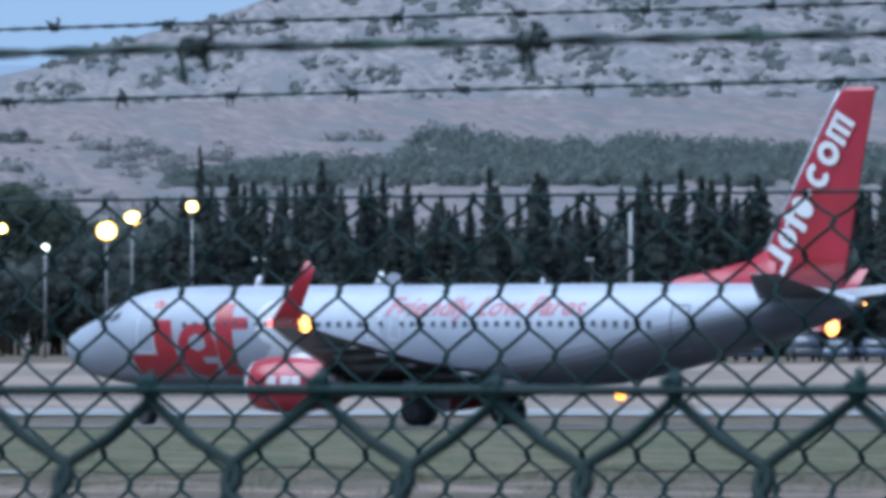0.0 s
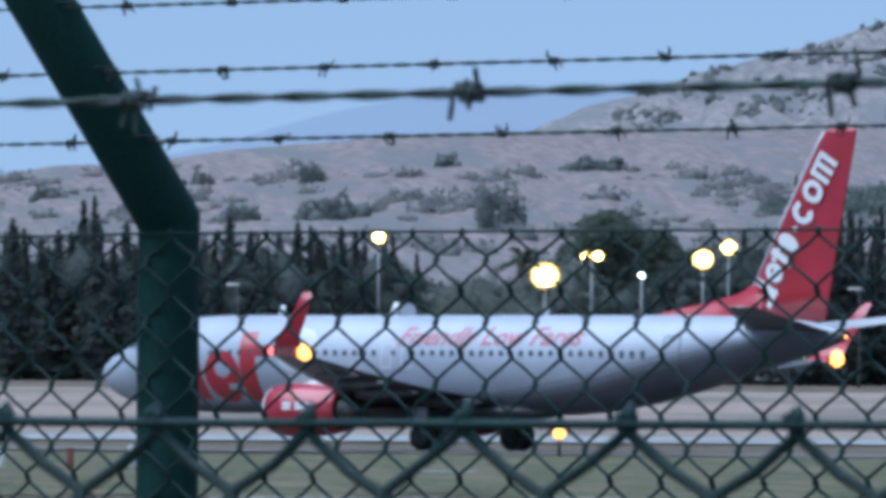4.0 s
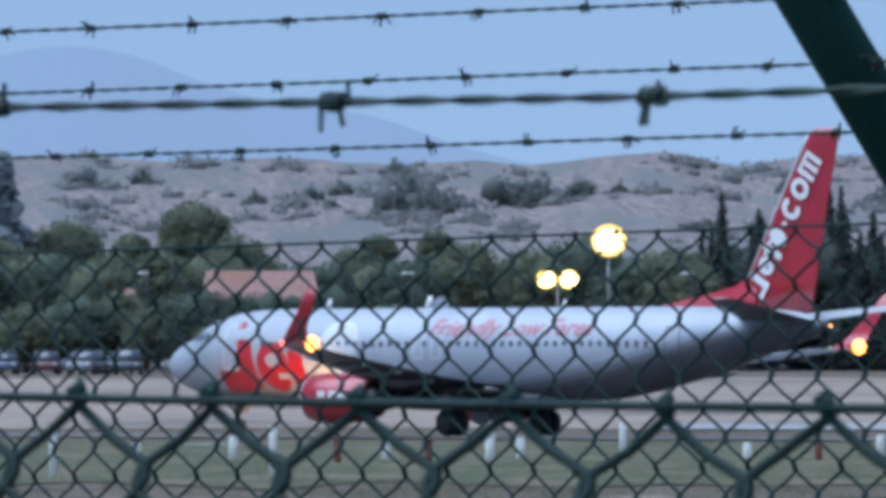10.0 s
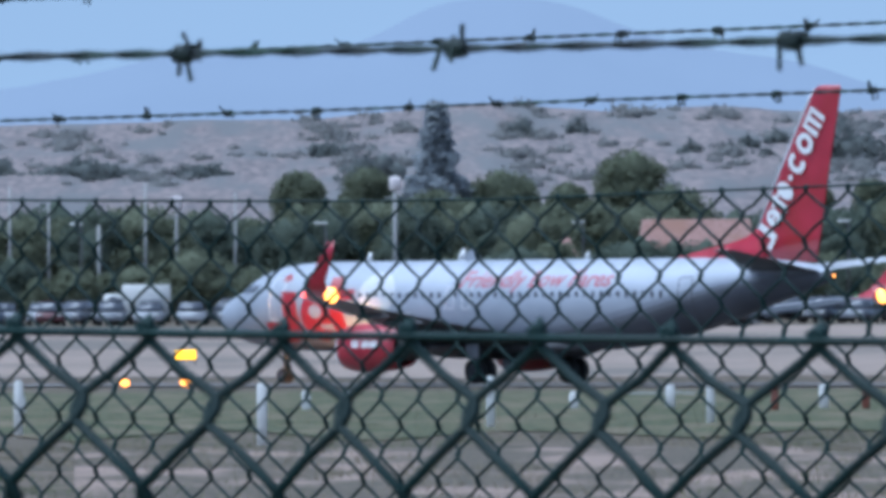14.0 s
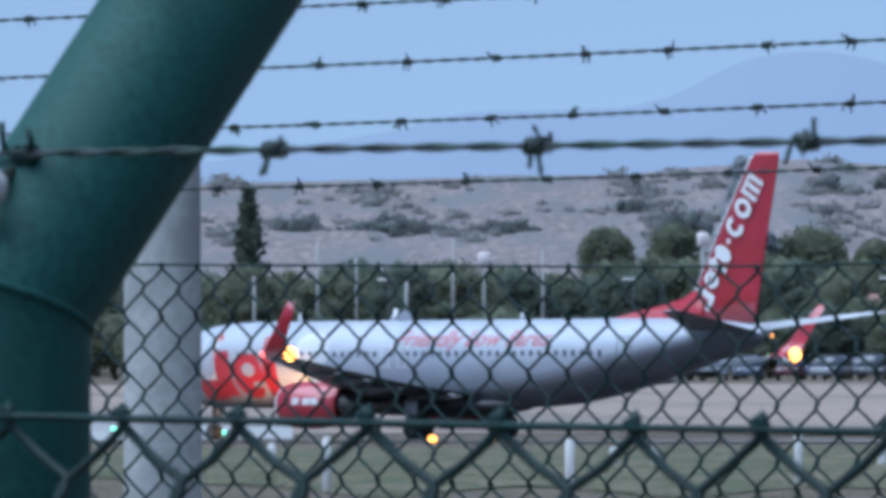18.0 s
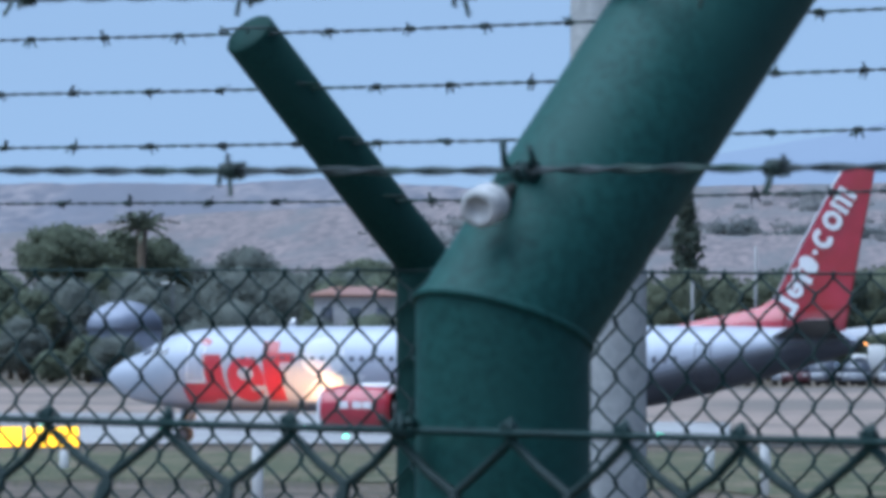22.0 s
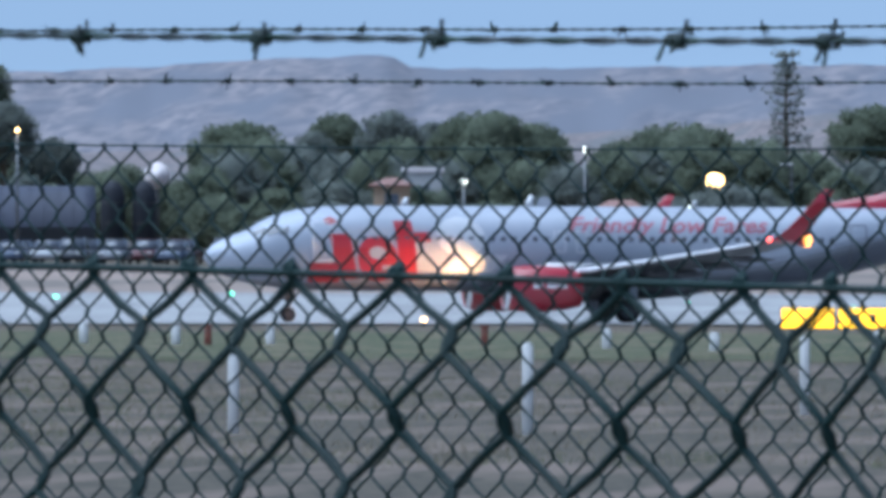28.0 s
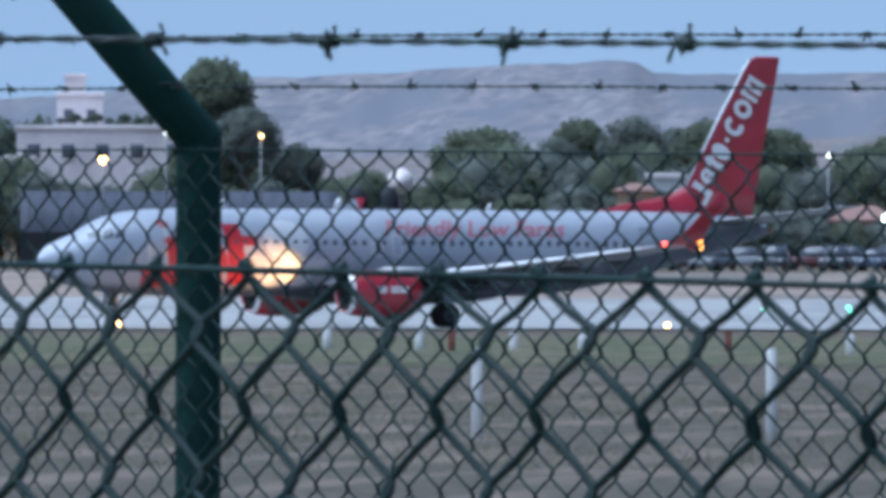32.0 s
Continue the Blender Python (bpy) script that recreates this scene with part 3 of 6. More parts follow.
    barbs = [barb(rng, strand_r, barb_reach, depth < 5) for _ in range(7)]
    for i, (off, h) in enumerate(strands):
        bm = bmesh.new()
        d = lean * off - (post_r + 0.016 if lean > 0 else 0)
        barbed(bm, span[0], span[1], h, d, strand_r, 0.05 if depth < 5 else 0.06, 0.009)
        st = part("barbed_strand", bm, STEEL_WIRE, f, "two twisted strands of barbed wire")
        s = barb_phase[i % len(barb_phase)] - barb_gap * int((barb_phase[i % len(barb_phase)] - span[0]) / barb_gap)
        marks = list(knots) if knots and i == 0 else [s + barb_gap * j + rng.uniform(-0.008, 0.008) for j in range(int((span[1] - s) / barb_gap) + 1)]
        for q in marks:
            shared("barb", barbs[rng.randrange(7)], st, Matrix.Translation((q, d, h(q))) @ Matrix.Rotation(rng.gauss(0, 0.3) if depth < 5 else rng.uniform(0, 6.28), 4, "X"))
    return f


def line_of(table):
    xs, ys = [p[0] for p in table], [p[1] for p in table]
    return lambda s: float(np.interp(s, xs, ys))


near_rail = line_of(((-3, 1.69), (1.67, 1.694), (1.95, 1.6942), (2.03, 1.6932), (2.16, 1.6933), (2.22, 1.6945), (2.33, 1.6950), (2.42, 1.6962), (2.81, 1.7015), (3.0, 1.7045), (3.24, 1.7085), (3.42, 1.7115), (3.6, 1.714), (3.83, 1.717), (8, 1.76)))
near_wire = line_of(((-3, 1.785), (1.67, 1.7865), (1.82, 1.7868), (2.2, 1.7845), (2.47, 1.786), (2.88, 1.7898), (3.06, 1.7925), (3.2, 1.795), (3.31, 1.797), (3.44, 1.800), (3.56, 1.8025), (3.7, 1.8055), (3.82, 1.808), (8, 1.88)))
near_fence = fence("green chain-link fence with barbed wire, close to the camera", 2.4, (-2.2, 6.7), (-0.05, 2.85, 5.75), 0.0295, lambda s: near_rail(s) + 0.036, 1, near_rail,
                   0.0594, 0.058, 1.8864, 0.0017, ((0.047, near_wire), (0.1, lambda s: near_wire(s) + 0.063), (0.137, lambda s: near_wire(s) + 0.132), (0.187, lambda s: near_wire(s) + 0.2)),
                   0.00082, 0.1255, (1.706, 1.80, 1.78, 1.73), 0.0062, 4, lambda s: 0.85, None,
                   line_of(((-70, -2.10), (-5, 1.636), (0, 1.923), (3, 2.092), (7, 2.338), (10, 2.507), (13, 2.692), (17, 2.920), (19, 3.052), (21, 3.156), (23, 3.295), (25, 3.431), (28, 3.627), (80, 6.95))),
                   (0.955, 1.083, 1.204, 1.328, 1.455, 1.582, 1.708, 1.821, 1.952, 2.076, 2.192, 2.322, 2.467, 2.590, 2.715, 2.995, 3.153, 3.241, 3.388, 3.502, 3.624, 3.747, 3.867, 3.991, 4.120, 4.240))
far_rail = line_of(((-2, 1.88), (6.4, 1.884), (7.8, 1.885), (9.2, 1.862), (10.67, 1.883), (12.2, 1.895), (13.58, 1.915), (16.5, 1.93), (24, 1.99)))
far_base = line_of(((-2, 1.90), (7.81, 1.900), (9.2, 1.896), (10.67, 1.895), (12.1, 1.905), (13.58, 1.932), (16.5, 1.95), (24, 2.0)))
far_wire = line_of(((-2, 1.95), (6.44, 1.9168), (6.85, 1.915), (7.25, 1.9125), (8.2, 1.906), (8.6, 1.9025), (9.0, 1.900), (9.4, 1.897), (9.9, 1.895), (10.4, 1.8945), (10.9, 1.8975), (11.35, 1.9015), (11.7, 1.9045), (12.05, 1.910), (12.45, 1.9175), (12.7, 1.9215), (13.0, 1.9255), (13.3, 1.929), (13.9, 1.934), (17, 1.96), (24, 2.02)))
fence("green chain-link airport fence with four barbed strands", 9.0, (3.6, 17.2), (2.05, 4.93, 7.81, 10.67, 13.605, 16.48), 0.0335, far_base, -1, far_rail,
                  0.0672, 0.0655, 7.81, 0.0019, tuple((o, (lambda o: lambda s: far_wire(s) + o)(o)) for o in (0.073, 0.144, 0.211, 0.278)),
                  0.0011, 0.149, (7.141, 8.213, 9.028, 10.671), 0.008, 9, line_of(((7.0, 0.92), (7.81, 0.92), (10.67, 1.02), (13.58, 1.04))), (4.95, 14.95),
                  line_of(((-90, 1.796), (5, 8.180), (8, 8.364), (21, 9.216), (25, 9.468), (29, 9.737), (38, 10.328), (49.5, 11.153), (54.5, 11.525), (58.5, 11.826), (61.5, 12.051), (66.5, 12.430), (71.5, 12.815), (80.5, 13.517), (130, 16.85))))


# ---- aircraft ----
# Stations: metres aft of the nose, half width, belly, crown. Its space: x ahead, y to port, z up, over the main wheels.
HULL = ((0.0, 0.05, 2.98, 3.06), (0.12, 0.30, 2.74, 3.28), (0.4, 0.58, 2.47, 3.58), (0.9, 0.93, 2.18, 3.86), (1.5, 1.22, 1.95, 4.10), (2.1, 1.42, 1.80, 4.33), (2.7, 1.56, 1.69, 4.72), (3.4, 1.68, 1.60, 5.03),
        (4.4, 1.80, 1.52, 5.27), (5.6, 1.86, 1.47, 5.40), (7.0, 1.88, 1.45, 5.45), (16.0, 1.88, 1.45, 5.45), (25.0, 1.88, 1.45, 5.45), (27.0, 1.86, 1.60, 5.45), (29.0, 1.78, 1.92, 5.45), (31.0, 1.62, 2.36, 5.45),
        (33.0, 1.36, 2.88, 5.43), (35.0, 1.00, 3.42, 5.36), (36.6, 0.66, 3.86, 5.22), (37.6, 0.42, 4.16, 5.05), (38.1, 0.24, 4.34, 4.88))
GEAR, WING_AFT = 19.6, 0.8


def hull_at(xa):
    cols = list(zip(*HULL))
    return tuple(float(np.interp(xa, cols[0], c)) for c in cols[1:])


def side(xa, z, out=0.012, port=1):
    """A place on the fuselage's side."""
    w, lo, hi = hull_at(xa)
    c, h = (lo + hi) / 2, (hi - lo) / 2
    k = max(0.0, 1 - ((z - c) / h) ** 2)
    return Vector((GEAR - xa, port * (w * math.sqrt(k) + out), z))


def decal(bm, outline, port=1, out=0.014):
    """A filled shape of points (aft, z), laid on the fuselage's side: a fan of strips fine enough to follow its curve."""
    zs = [p[1] for p in outline]
    n = max(2, int((max(zs) - min(zs)) / 0.12))
    rows = []
    for i in range(n + 1):
        z = min(zs) + (max(zs) - min(zs)) * i / n
        z = min(max(z, min(zs) + 1e-4), max(zs) - 1e-4)
        xs = []
        for a, b in zip(outline, outline[1:] + outline[:1]):
            if (a[1] - z) * (b[1] - z) < 0:
                xs.append(a[0] + (b[0] - a[0]) * (z - a[1]) / (b[1] - a[1]))
        if len(xs) >= 2:
            x0, x1 = min(xs), max(xs)
            rows.append([bm.verts.new(side(x0 + (x1 - x0) * k / 4, z, out, port)) for k in range(5)])
    for r0, r1 in zip(rows, rows[1:]):
        for k in range(4):
            q = (r0[k], r0[k + 1], r1[k + 1], r1[k])
            bm.faces.new(q if port < 0 else q[::-1])


def oval(cx, cz, rx, rz, slant=0.0, n=24):
    return [(cx + rx * math.cos(w) - slant * rz * math.sin(w), cz + rz * math.sin(w)) for w in (2 * math.pi * k / n for k in range(n))]


def bar(cx, z0, z1, width, slant):
    return [(cx, z0), (cx + width, z0), (cx + width - slant * (z1 - z0), z1), (cx - slant * (z1 - z0), z1)]


def foil(le, chord, thick, z, y, n=9):
    """A wing section at span y, around the chord from le (aft of the nose)."""
    up, dn = [], []
    for i in range(n + 1):
        t = (1 - math.cos(math.pi * i / n)) / 2
        h = thick * 5 * (0.2969 * math.sqrt(t) - 0.126 * t - 0.3516 * t * t + 0.2843 * t ** 3 - 0.1036 * t ** 4)
        up.append(Vector((GEAR - le - chord * t, y, z + h * 0.62)))
        dn.append(Vector((GEAR - le - chord * t, y, z - h * 0.42)))
    return up + dn[-2:0:-1]


def lathe(bm, profile, centre, axis_x=True, sides=36, caps=(False, False)):
    rings = []
    for a, r in profile:
        rings.append([Vector((centre[0] - a, centre[1] + r * math.cos(w), centre[2] + r * math.sin(w))) for w in (2 * math.pi * k / sides for k in range(sides))])
    loft(bm, rings, True, caps)


def wheel(bm_tyre, bm_rim, radius, width):
    prof = ((-0.5, 0.62), (-0.5, 0.86), (-0.40, 0.96), (-0.2, 1.0), (0.2, 1.0), (0.40, 0.96), (0.5, 0.86), (0.5, 0.62))
    n = 24
    loft(bm_tyre, [[(radius * r * math.cos(w), width * a, radius * r * math.sin(w)) for w in (2 * math.pi * k / n for k in range(n))] for a, r in prof], True, (False, False))
    for s in (-1, 1):
        loft(bm_rim, [[(radius * r * math.cos(w), s * width * a, radius * r * math.sin(w)) for w in (2 * math.pi * k / n for k in range(n))] for a, r in ((0.46, 0.64), (0.36, 0.58), (0.30, 0.30), (0.44, 0.2), (0.46, 0.02))], True, (False, False))
    for k in range(8):
        w = 2 * math.pi * k / 8
        ball(bm_rim, (radius * 0.42 * math.cos(w), width * 0.36, radius * 0.42 * math.sin(w)), radius * 0.05, 1, 1)


def airliner():
    jet = thing("airliner", "silver-white twin-jet airliner with red tail and engines, taxiing", "airplane")
    hoods, lamps = [], []
    # fuselage
    bm = bmesh.new()
    xs = [0.0, 0.12, 0.25, 0.4, 0.65, 0.9, 1.2, 1.5, 1.8, 2.1, 2.4, 2.7, 3.05, 3.4, 3.9, 4.4, 5.0, 5.6, 6.3, 7, *range(8, 26), 26, 27, 28, 29, 30, 31, 32, 33, 34, 35, 35.8, 36.6, 37.1, 37.6, 37.9, 38.1]
    rings, under, between = [], [], [[] for _ in range(6)]

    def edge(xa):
        """Where the underside's painted shade begins, in degrees over the middle; it sweeps up to the tail."""
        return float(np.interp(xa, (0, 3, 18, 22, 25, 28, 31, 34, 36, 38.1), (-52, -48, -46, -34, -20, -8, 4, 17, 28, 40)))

    for xa in xs:
        w, lo, hi = hull_at(xa)
        c, h = (lo + hi) / 2, (hi - lo) / 2
        rings.append([(GEAR - xa, w * math.cos(q), c + h * math.sin(q)) for q in (radians(edge(xa) + (180 - 2 * edge(xa)) * k / 30) for k in range(31))])
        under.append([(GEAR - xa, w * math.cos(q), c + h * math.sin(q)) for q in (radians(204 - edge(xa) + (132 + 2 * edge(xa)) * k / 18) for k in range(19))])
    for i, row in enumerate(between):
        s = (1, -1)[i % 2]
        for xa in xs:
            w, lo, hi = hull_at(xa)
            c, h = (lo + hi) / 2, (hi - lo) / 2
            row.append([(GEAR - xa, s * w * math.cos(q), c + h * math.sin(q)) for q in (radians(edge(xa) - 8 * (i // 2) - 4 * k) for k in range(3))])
    loft(bm, rings, False, (False, False))
    bmesh.ops.recalc_face_normals(bm, faces=bm.faces)
    hull = part("fuselage", bm, SILVER, jet, "silver-white painted fuselage")
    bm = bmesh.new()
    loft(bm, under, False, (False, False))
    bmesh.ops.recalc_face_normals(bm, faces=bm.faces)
    part("belly", bm, BELLY_SHADE, hull, "underside with shade put into its blue-grey paint")
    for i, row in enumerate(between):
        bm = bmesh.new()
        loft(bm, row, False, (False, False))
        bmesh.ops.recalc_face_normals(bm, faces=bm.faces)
        part("belly_edge", bm, BELLY_SHADE_BANDS[i // 2], hull, "band that fades into the underside's painted shade")
    bm = bmesh.new()
    lathe(bm, ((38.05 - GEAR, 0.23), (38.35 - GEAR, 0.17), (38.4 - GEAR, 0.1)), (0, 0, 4.61), sides=16, caps=(False, True))
    part("exhaust_cone", bm, DARK_METAL, hull)
    # belly fairing
    bm = bmesh.new()
    prof = ((12.2, 0.3, 0.1), (13.4, 1.35, 0.35), (15, 1.85, 0.52), (18, 1.98, 0.6), (21, 1.9, 0.55), (23, 1.4, 0.38), (24.4, 0.3, 0.1))
    loft(bm, [[(GEAR - xa, w * math.cos(q), 1.62 + (0.75 if math.sin(q) > 0 else 1.0) * h * math.sin(q)) for q in (2 * math.pi * k / 24 for k in range(24))] for xa, w, h in prof])
    part("belly_fairing", bm, GREY_METAL, hull, "grey wing-to-body fairing")
    # cabin windows: one mesh, shared
    for port in (1, -1):
        bm = bmesh.new()
        ring = [(0.115 * math.copysign(abs(math.cos(w)) ** 0.6, math.cos(w)), 0.17 * math.copysign(abs(math.sin(w)) ** 0.6, math.sin(w))) for w in (2 * math.pi * k / 14 for k in range(14))]
        loft(bm, [[(x * k, port * d, z * k) for x, z in ring] for k, d in ((1.0, 0.0), (1.0, 0.012), (0.82, 0.013), (0.78, 0.006))], True, (False, True))
        bmesh.ops.recalc_face_normals(bm, faces=bm.faces)
        me = bpy.data.meshes.new("cabin_window")
        bm.to_mesh(me)
        bm.free()
        me.materials.append(DARK_GLASS)
        for k in range(46):
            xa = 7.3 + 0.508 * k
            if k in (18, 20) or 29.8 < xa:
                continue
            shared("cabin_window", me, hull, Matrix.Translation(side(xa, 3.86, 0.002, port)))
        # doors: frame lines proud of the skin
        for name, xa, z0, wide, tall in (("front_door", 4.9, 2.85, 0.86, 1.83), ("rear_door", 30.6, 2.85, 0.76, 1.75), ("wing_exit", 16.35, 3.3, 0.5, 0.95), ("wing_exit", 17.4, 3.3, 0.5, 0.95)):
            bm = bmesh.new()
            edge = [(xa, z0), (xa + wide, z0), (xa + wide, z0 + tall), (xa, z0 + tall)]
            pts = []
            for a, b in zip(edge, edge[1:] + edge[:1]):
                pts += [side(a[0] + (b[0] - a[0]) * i / 8, a[1] + (b[1] - a[1]) * i / 8, 0.004, port) for i in range(8)]
            tube(bm, pts + pts[:1], 0.022, 5)
            part(name, bm, GREY_METAL if name == "rear_door" else WHITE, hull, "outline of a closed cabin door")
    # flight deck windows
    for port in (1, -1):
        for k, (x0, x1, z0, z1) in enumerate(((2.18, 2.75, 4.02, 4.42), (2.78, 3.3, 4.0, 4.52), (3.33, 3.8, 4.03, 4.48))):
            bm = bmesh.new()
            decal(bm, [(x0, z0), (x1, z0 + 0.02), (x1, z1), (x0 + 0.1, z1 - 0.12)], port, 0.02)
            part("flight_deck_window", bm, DARK_GLASS, hull, "dark cockpit pane")
    # livery: plain shapes
    for port in (1, -1):
        bm = bmesh.new()
        decal(bm, bar(6.1, 2.0, 4.12, 0.95, 0.22), port)
        decal(bm, bar(4.75, 1.85, 2.75, 1.45, 0.18), port)
        part("red_livery_mark", bm, RED, hull, "slanted red block with a foot")
        bm = bmesh.new()
        decal(bm, oval(7.95, 2.95, 0.95, 1.08, 0.1), port)
        part("red_livery_mark", bm, RED, hull, "red oval")
        bm = bmesh.new()
        decal(bm, oval(7.95, 3.22, 0.42, 0.34, 0.1), port, 0.02)
        decal(bm, bar(8.2, 2.42, 2.66, 0.75, 0.1), port, 0.02)
        part("white_livery_mark", bm, SILVER, hull, "small white oval and bar")
        bm = bmesh.new()
        decal(bm, bar(9.05, 1.95, 4.75, 0.85, 0.12), port)
        decal(bm, bar(8.85, 3.75, 4.2, 1.6, 0.1), port)
        part("red_livery_mark", bm, RED, hull, "tall slanted red block")
        bm = bmesh.new()
        decal(bm, oval(11.9, 4.0, 1.15, 0.95, 0.1), port, 0.012)
        decal(bm, bar(10.5, 1.9, 3.15, 2.4, -1.0), port, 0.012)
        part("white_livery_mark", bm, PALE_PAINT, hull, "broad white shape")
        bm = bmesh.new()
        decal(bm, oval(5.75, 4.72, 0.3, 0.2, 0.1), port)
        part("red_livery_mark", bm, RED, hull, "small red oval")
        # slogan above the windows
        cu = bpy.data.curves.new("slogan", "FONT")
        cu.body, cu.size, cu.shear = "Friendly Low Fares", 1.12, 0.35
        cu.resolution_u, cu.offset = 3, 0.022
        tmp = new("slogan_text", cu)
        me = bpy.data.meshes.new_from_object(tmp.evaluated_get(bpy.context.evaluated_depsgraph_get()))
        bpy.data.objects.remove(tmp)
        bm = bmesh.new()
        bm.from_mesh(me)
        for k in range(1, 12):
            bmesh.ops.bisect_plane(bm, geom=bm.verts[:] + bm.edges[:] + bm.faces[:], plane_co=(0, -0.3 + 0.11 * k, 0), plane_no=(0, 1, 0))
        bmesh.ops.triangulate(bm, faces=bm.faces)
        wide = max(v.co.x for v in bm.verts)
        for v in bm.verts:
            along = v.co.x / wide * 9.6
            v.co = side(17.0 + along if port > 0 else 26.6 - along, 4.24 + v.co.y * 0.92, 0.016, port)
        part("slogan", bm, SLOGAN_RED, hull, "red slanted lettering above the windows")
    # antennas
    for xa, z, s in ((9.3, 5.44, 1), (15.2, 5.44, 1.25), (23.2, 5.44, 0.8)):
        bm = bmesh.new()
        loft(bm, [[(GEAR - xa - dx * s, dy, z + dz * s) for dx, dy in ((0, 0), (0.2, 0.025), (0.42, 0), (0.2, -0.025))] if i == 0 else
                  [(GEAR - xa - 0.22 * s - dx * 0.5 * s, dy * 0.5, z + 0.42 * s) for dx, dy in ((0, 0), (0.2, 0.025), (0.42, 0), (0.2, -0.025))] for i, dz in enumerate((0, 1))])
        part("antenna", bm, WHITE, hull, "white blade antenna")
    for at_ in (Vector((GEAR - 16.2, 0, 5.54)), Vector((GEAR - 18.5, 0, 0.84))):
        bm = ball(bmesh.new(), at_, 0.25, 1.0)
        part("beacon_lamp", bm, BEACON, hull, "lit red anti-collision lamp")
        # added shutter round the lamp, opened only to make it flash
        bm = bmesh.new()
        turns = [radians(24 + 312 * k / 20) for k in range(21)]
        loft(bm, [[(r * math.cos(q), r * math.sin(q), z) for q in turns] for r, z in ((0.02, -0.29), (0.32, -0.29), (0.34, -0.27), (0.34, 0.27), (0.32, 0.29), (0.02, 0.29))], False, (False, False))
        for z in (-0.29, 0.29):
            bm.faces.new([bm.verts.new((0.34 * math.cos(q), 0.34 * math.sin(q), z * 1.02)) for q in (2 * math.pi * k / 20 for k in range(20))])
        hood = part("beacon_hood", bm, BEACON_SHUTTER, jet, "added grey shutter that hides the beacon between flashes")
        hood.location = at_
        hoods.append((hood, at_))
    # wings
    for port in (1, -1):
        secs = ((1.0, 13.3, 8.0, 0.13, 2.02), (1.9, 14.0, 7.25, 0.125, 2.08), (3.6, 15.1, 6.1, 0.115, 2.24), (5.8, 16.45, 4.85, 0.105, 2.46), (9.5, 18.45, 3.75, 0.10, 2.86), (13.5, 20.6, 2.65, 0.10, 3.32), (16.6, 22.3, 1.72, 0.10, 3.72))
        bm = bmesh.new()
        loft(bm, [foil(le, c, c * t, z, port * y) for y, le, c, t, z in secs], True, (True, False))
        bmesh.ops.recalc_face_normals(bm, faces=bm.faces)
        w = part("wing", bm, GREY_METAL, jet, "grey metal swept wing")
        w.location.x = -WING_AFT
        # bright leading edge
        bm = bmesh.new()
        pts = []
        for y, le, c, t, z in secs:
            pts.append((GEAR - le + 0.01, port * y, z + 0.01))
        tube(bm, pts, 0.12, 8, True, [1.35, 1.3, 1.2, 1.05, 0.85, 0.6, 0.42])
        part("slat", bm, BARE_METAL, w, "bright metal leading edge")
        # blended winglet
        bm = bmesh.new()
        rings = []
        for y, le, c, z, n in ((16.6, 22.3, 1.72, 3.72, 0), (17.05, 22.6, 1.56, 3.82, 0.35), (17.36, 22.95, 1.38, 4.06, 0.75), (17.52, 23.34, 1.08, 4.42, 1.0), (17.72, 24.26, 0.74, 5.4, 1.0), (17.88, 24.9, 0.46, 6.15, 1.0)):
            ring = []
            for q in foil(le, c, c * 0.1, 0, 0):
                ring.append(Vector((q.x, port * (y - n * q.z), z + (1 - n) * q.z)))
            rings.append(ring)
        loft(bm, rings)
        bmesh.ops.recalc_face_normals(bm, faces=bm.faces)
        part("winglet", bm, RED, w, "upturned red winglet")
        # flap track fairings
        for y, x0, z, s in ((3.4, 18.6, 1.95, 1.0), (7.3, 18.8, 2.3, 0.9), (10.4, 20.3, 2.66, 0.8), (13.0, 21.4, 2.95, 0.65)):
            bm = bmesh.new()
            loft(bm, [[(GEAR - x0 - a * s, port * y + 0.2 * s * r * math.cos(q), z + (a - 1.8) * 0.0 + 0.26 * s * r * math.sin(q)) for q in (2 * math.pi * k / 10 for k in range(10))] for a, r in ((0, 0.1), (0.5, 0.75), (1.4, 1), (2.6, 0.7), (3.5, 0.12))])
            part("flap_fairing", bm, GREY_METAL, w)
        # engine
        ey, ez, ex = port * 4.83, 1.58, GEAR - 12.55
        bm = bmesh.new()
        lathe(bm, ((0.06, 0.80), (0.0, 0.86), (0.05, 0.93), (0.35, 1.02), (1.0, 1.09), (1.9, 1.08), (2.9, 0.98), (3.6, 0.84), (3.62, 0.80), (3.2, 0.79)), (ex, ey, ez))
        eng = part("engine_nacelle", bm, RED, w, "red painted engine nacelle")
        bm = bmesh.new()
        lathe(bm, ((-0.012, 0.855), (-0.02, 0.89), (0.03, 0.945), (0.16, 0.99)), (ex, ey, ez))
        part("inlet_lip", bm, BARE_METAL, eng, "bright metal inlet ring")
        bm = bmesh.new()
        lathe(bm, ((0.02, 0.85), (0.3, 0.79), (0.9, 0.78)), (ex, ey, ez))
        lathe(bm, ((0.9, 0.79), (0.9, 0.25), (0.62, 0.14), (0.45, 0.01)), (ex, ey, ez))
        for k in range(24):
            q = 2 * math.pi * k / 24
            c, s = math.cos(q), math.sin(q)
            bm.faces.new([bm.verts.new((ex - 0.86 + d, ey + r * c - s * e, ez + r * s + c * e)) for r, e, d in ((0.22, -0.03, -0.05), (0.77, -0.09, -0.05), (0.77, 0.09, 0.04), (0.22, 0.03, 0.04))])
        part("fan", bm, DARK_METAL, eng, "dark fan behind the inlet")
        bm = bmesh.new()
        lathe(bm, ((3.1, 0.62), (3.8, 0.60), (4.5, 0.44), (4.52, 0.40), (4.2, 0.38)), (ex, ey, ez))
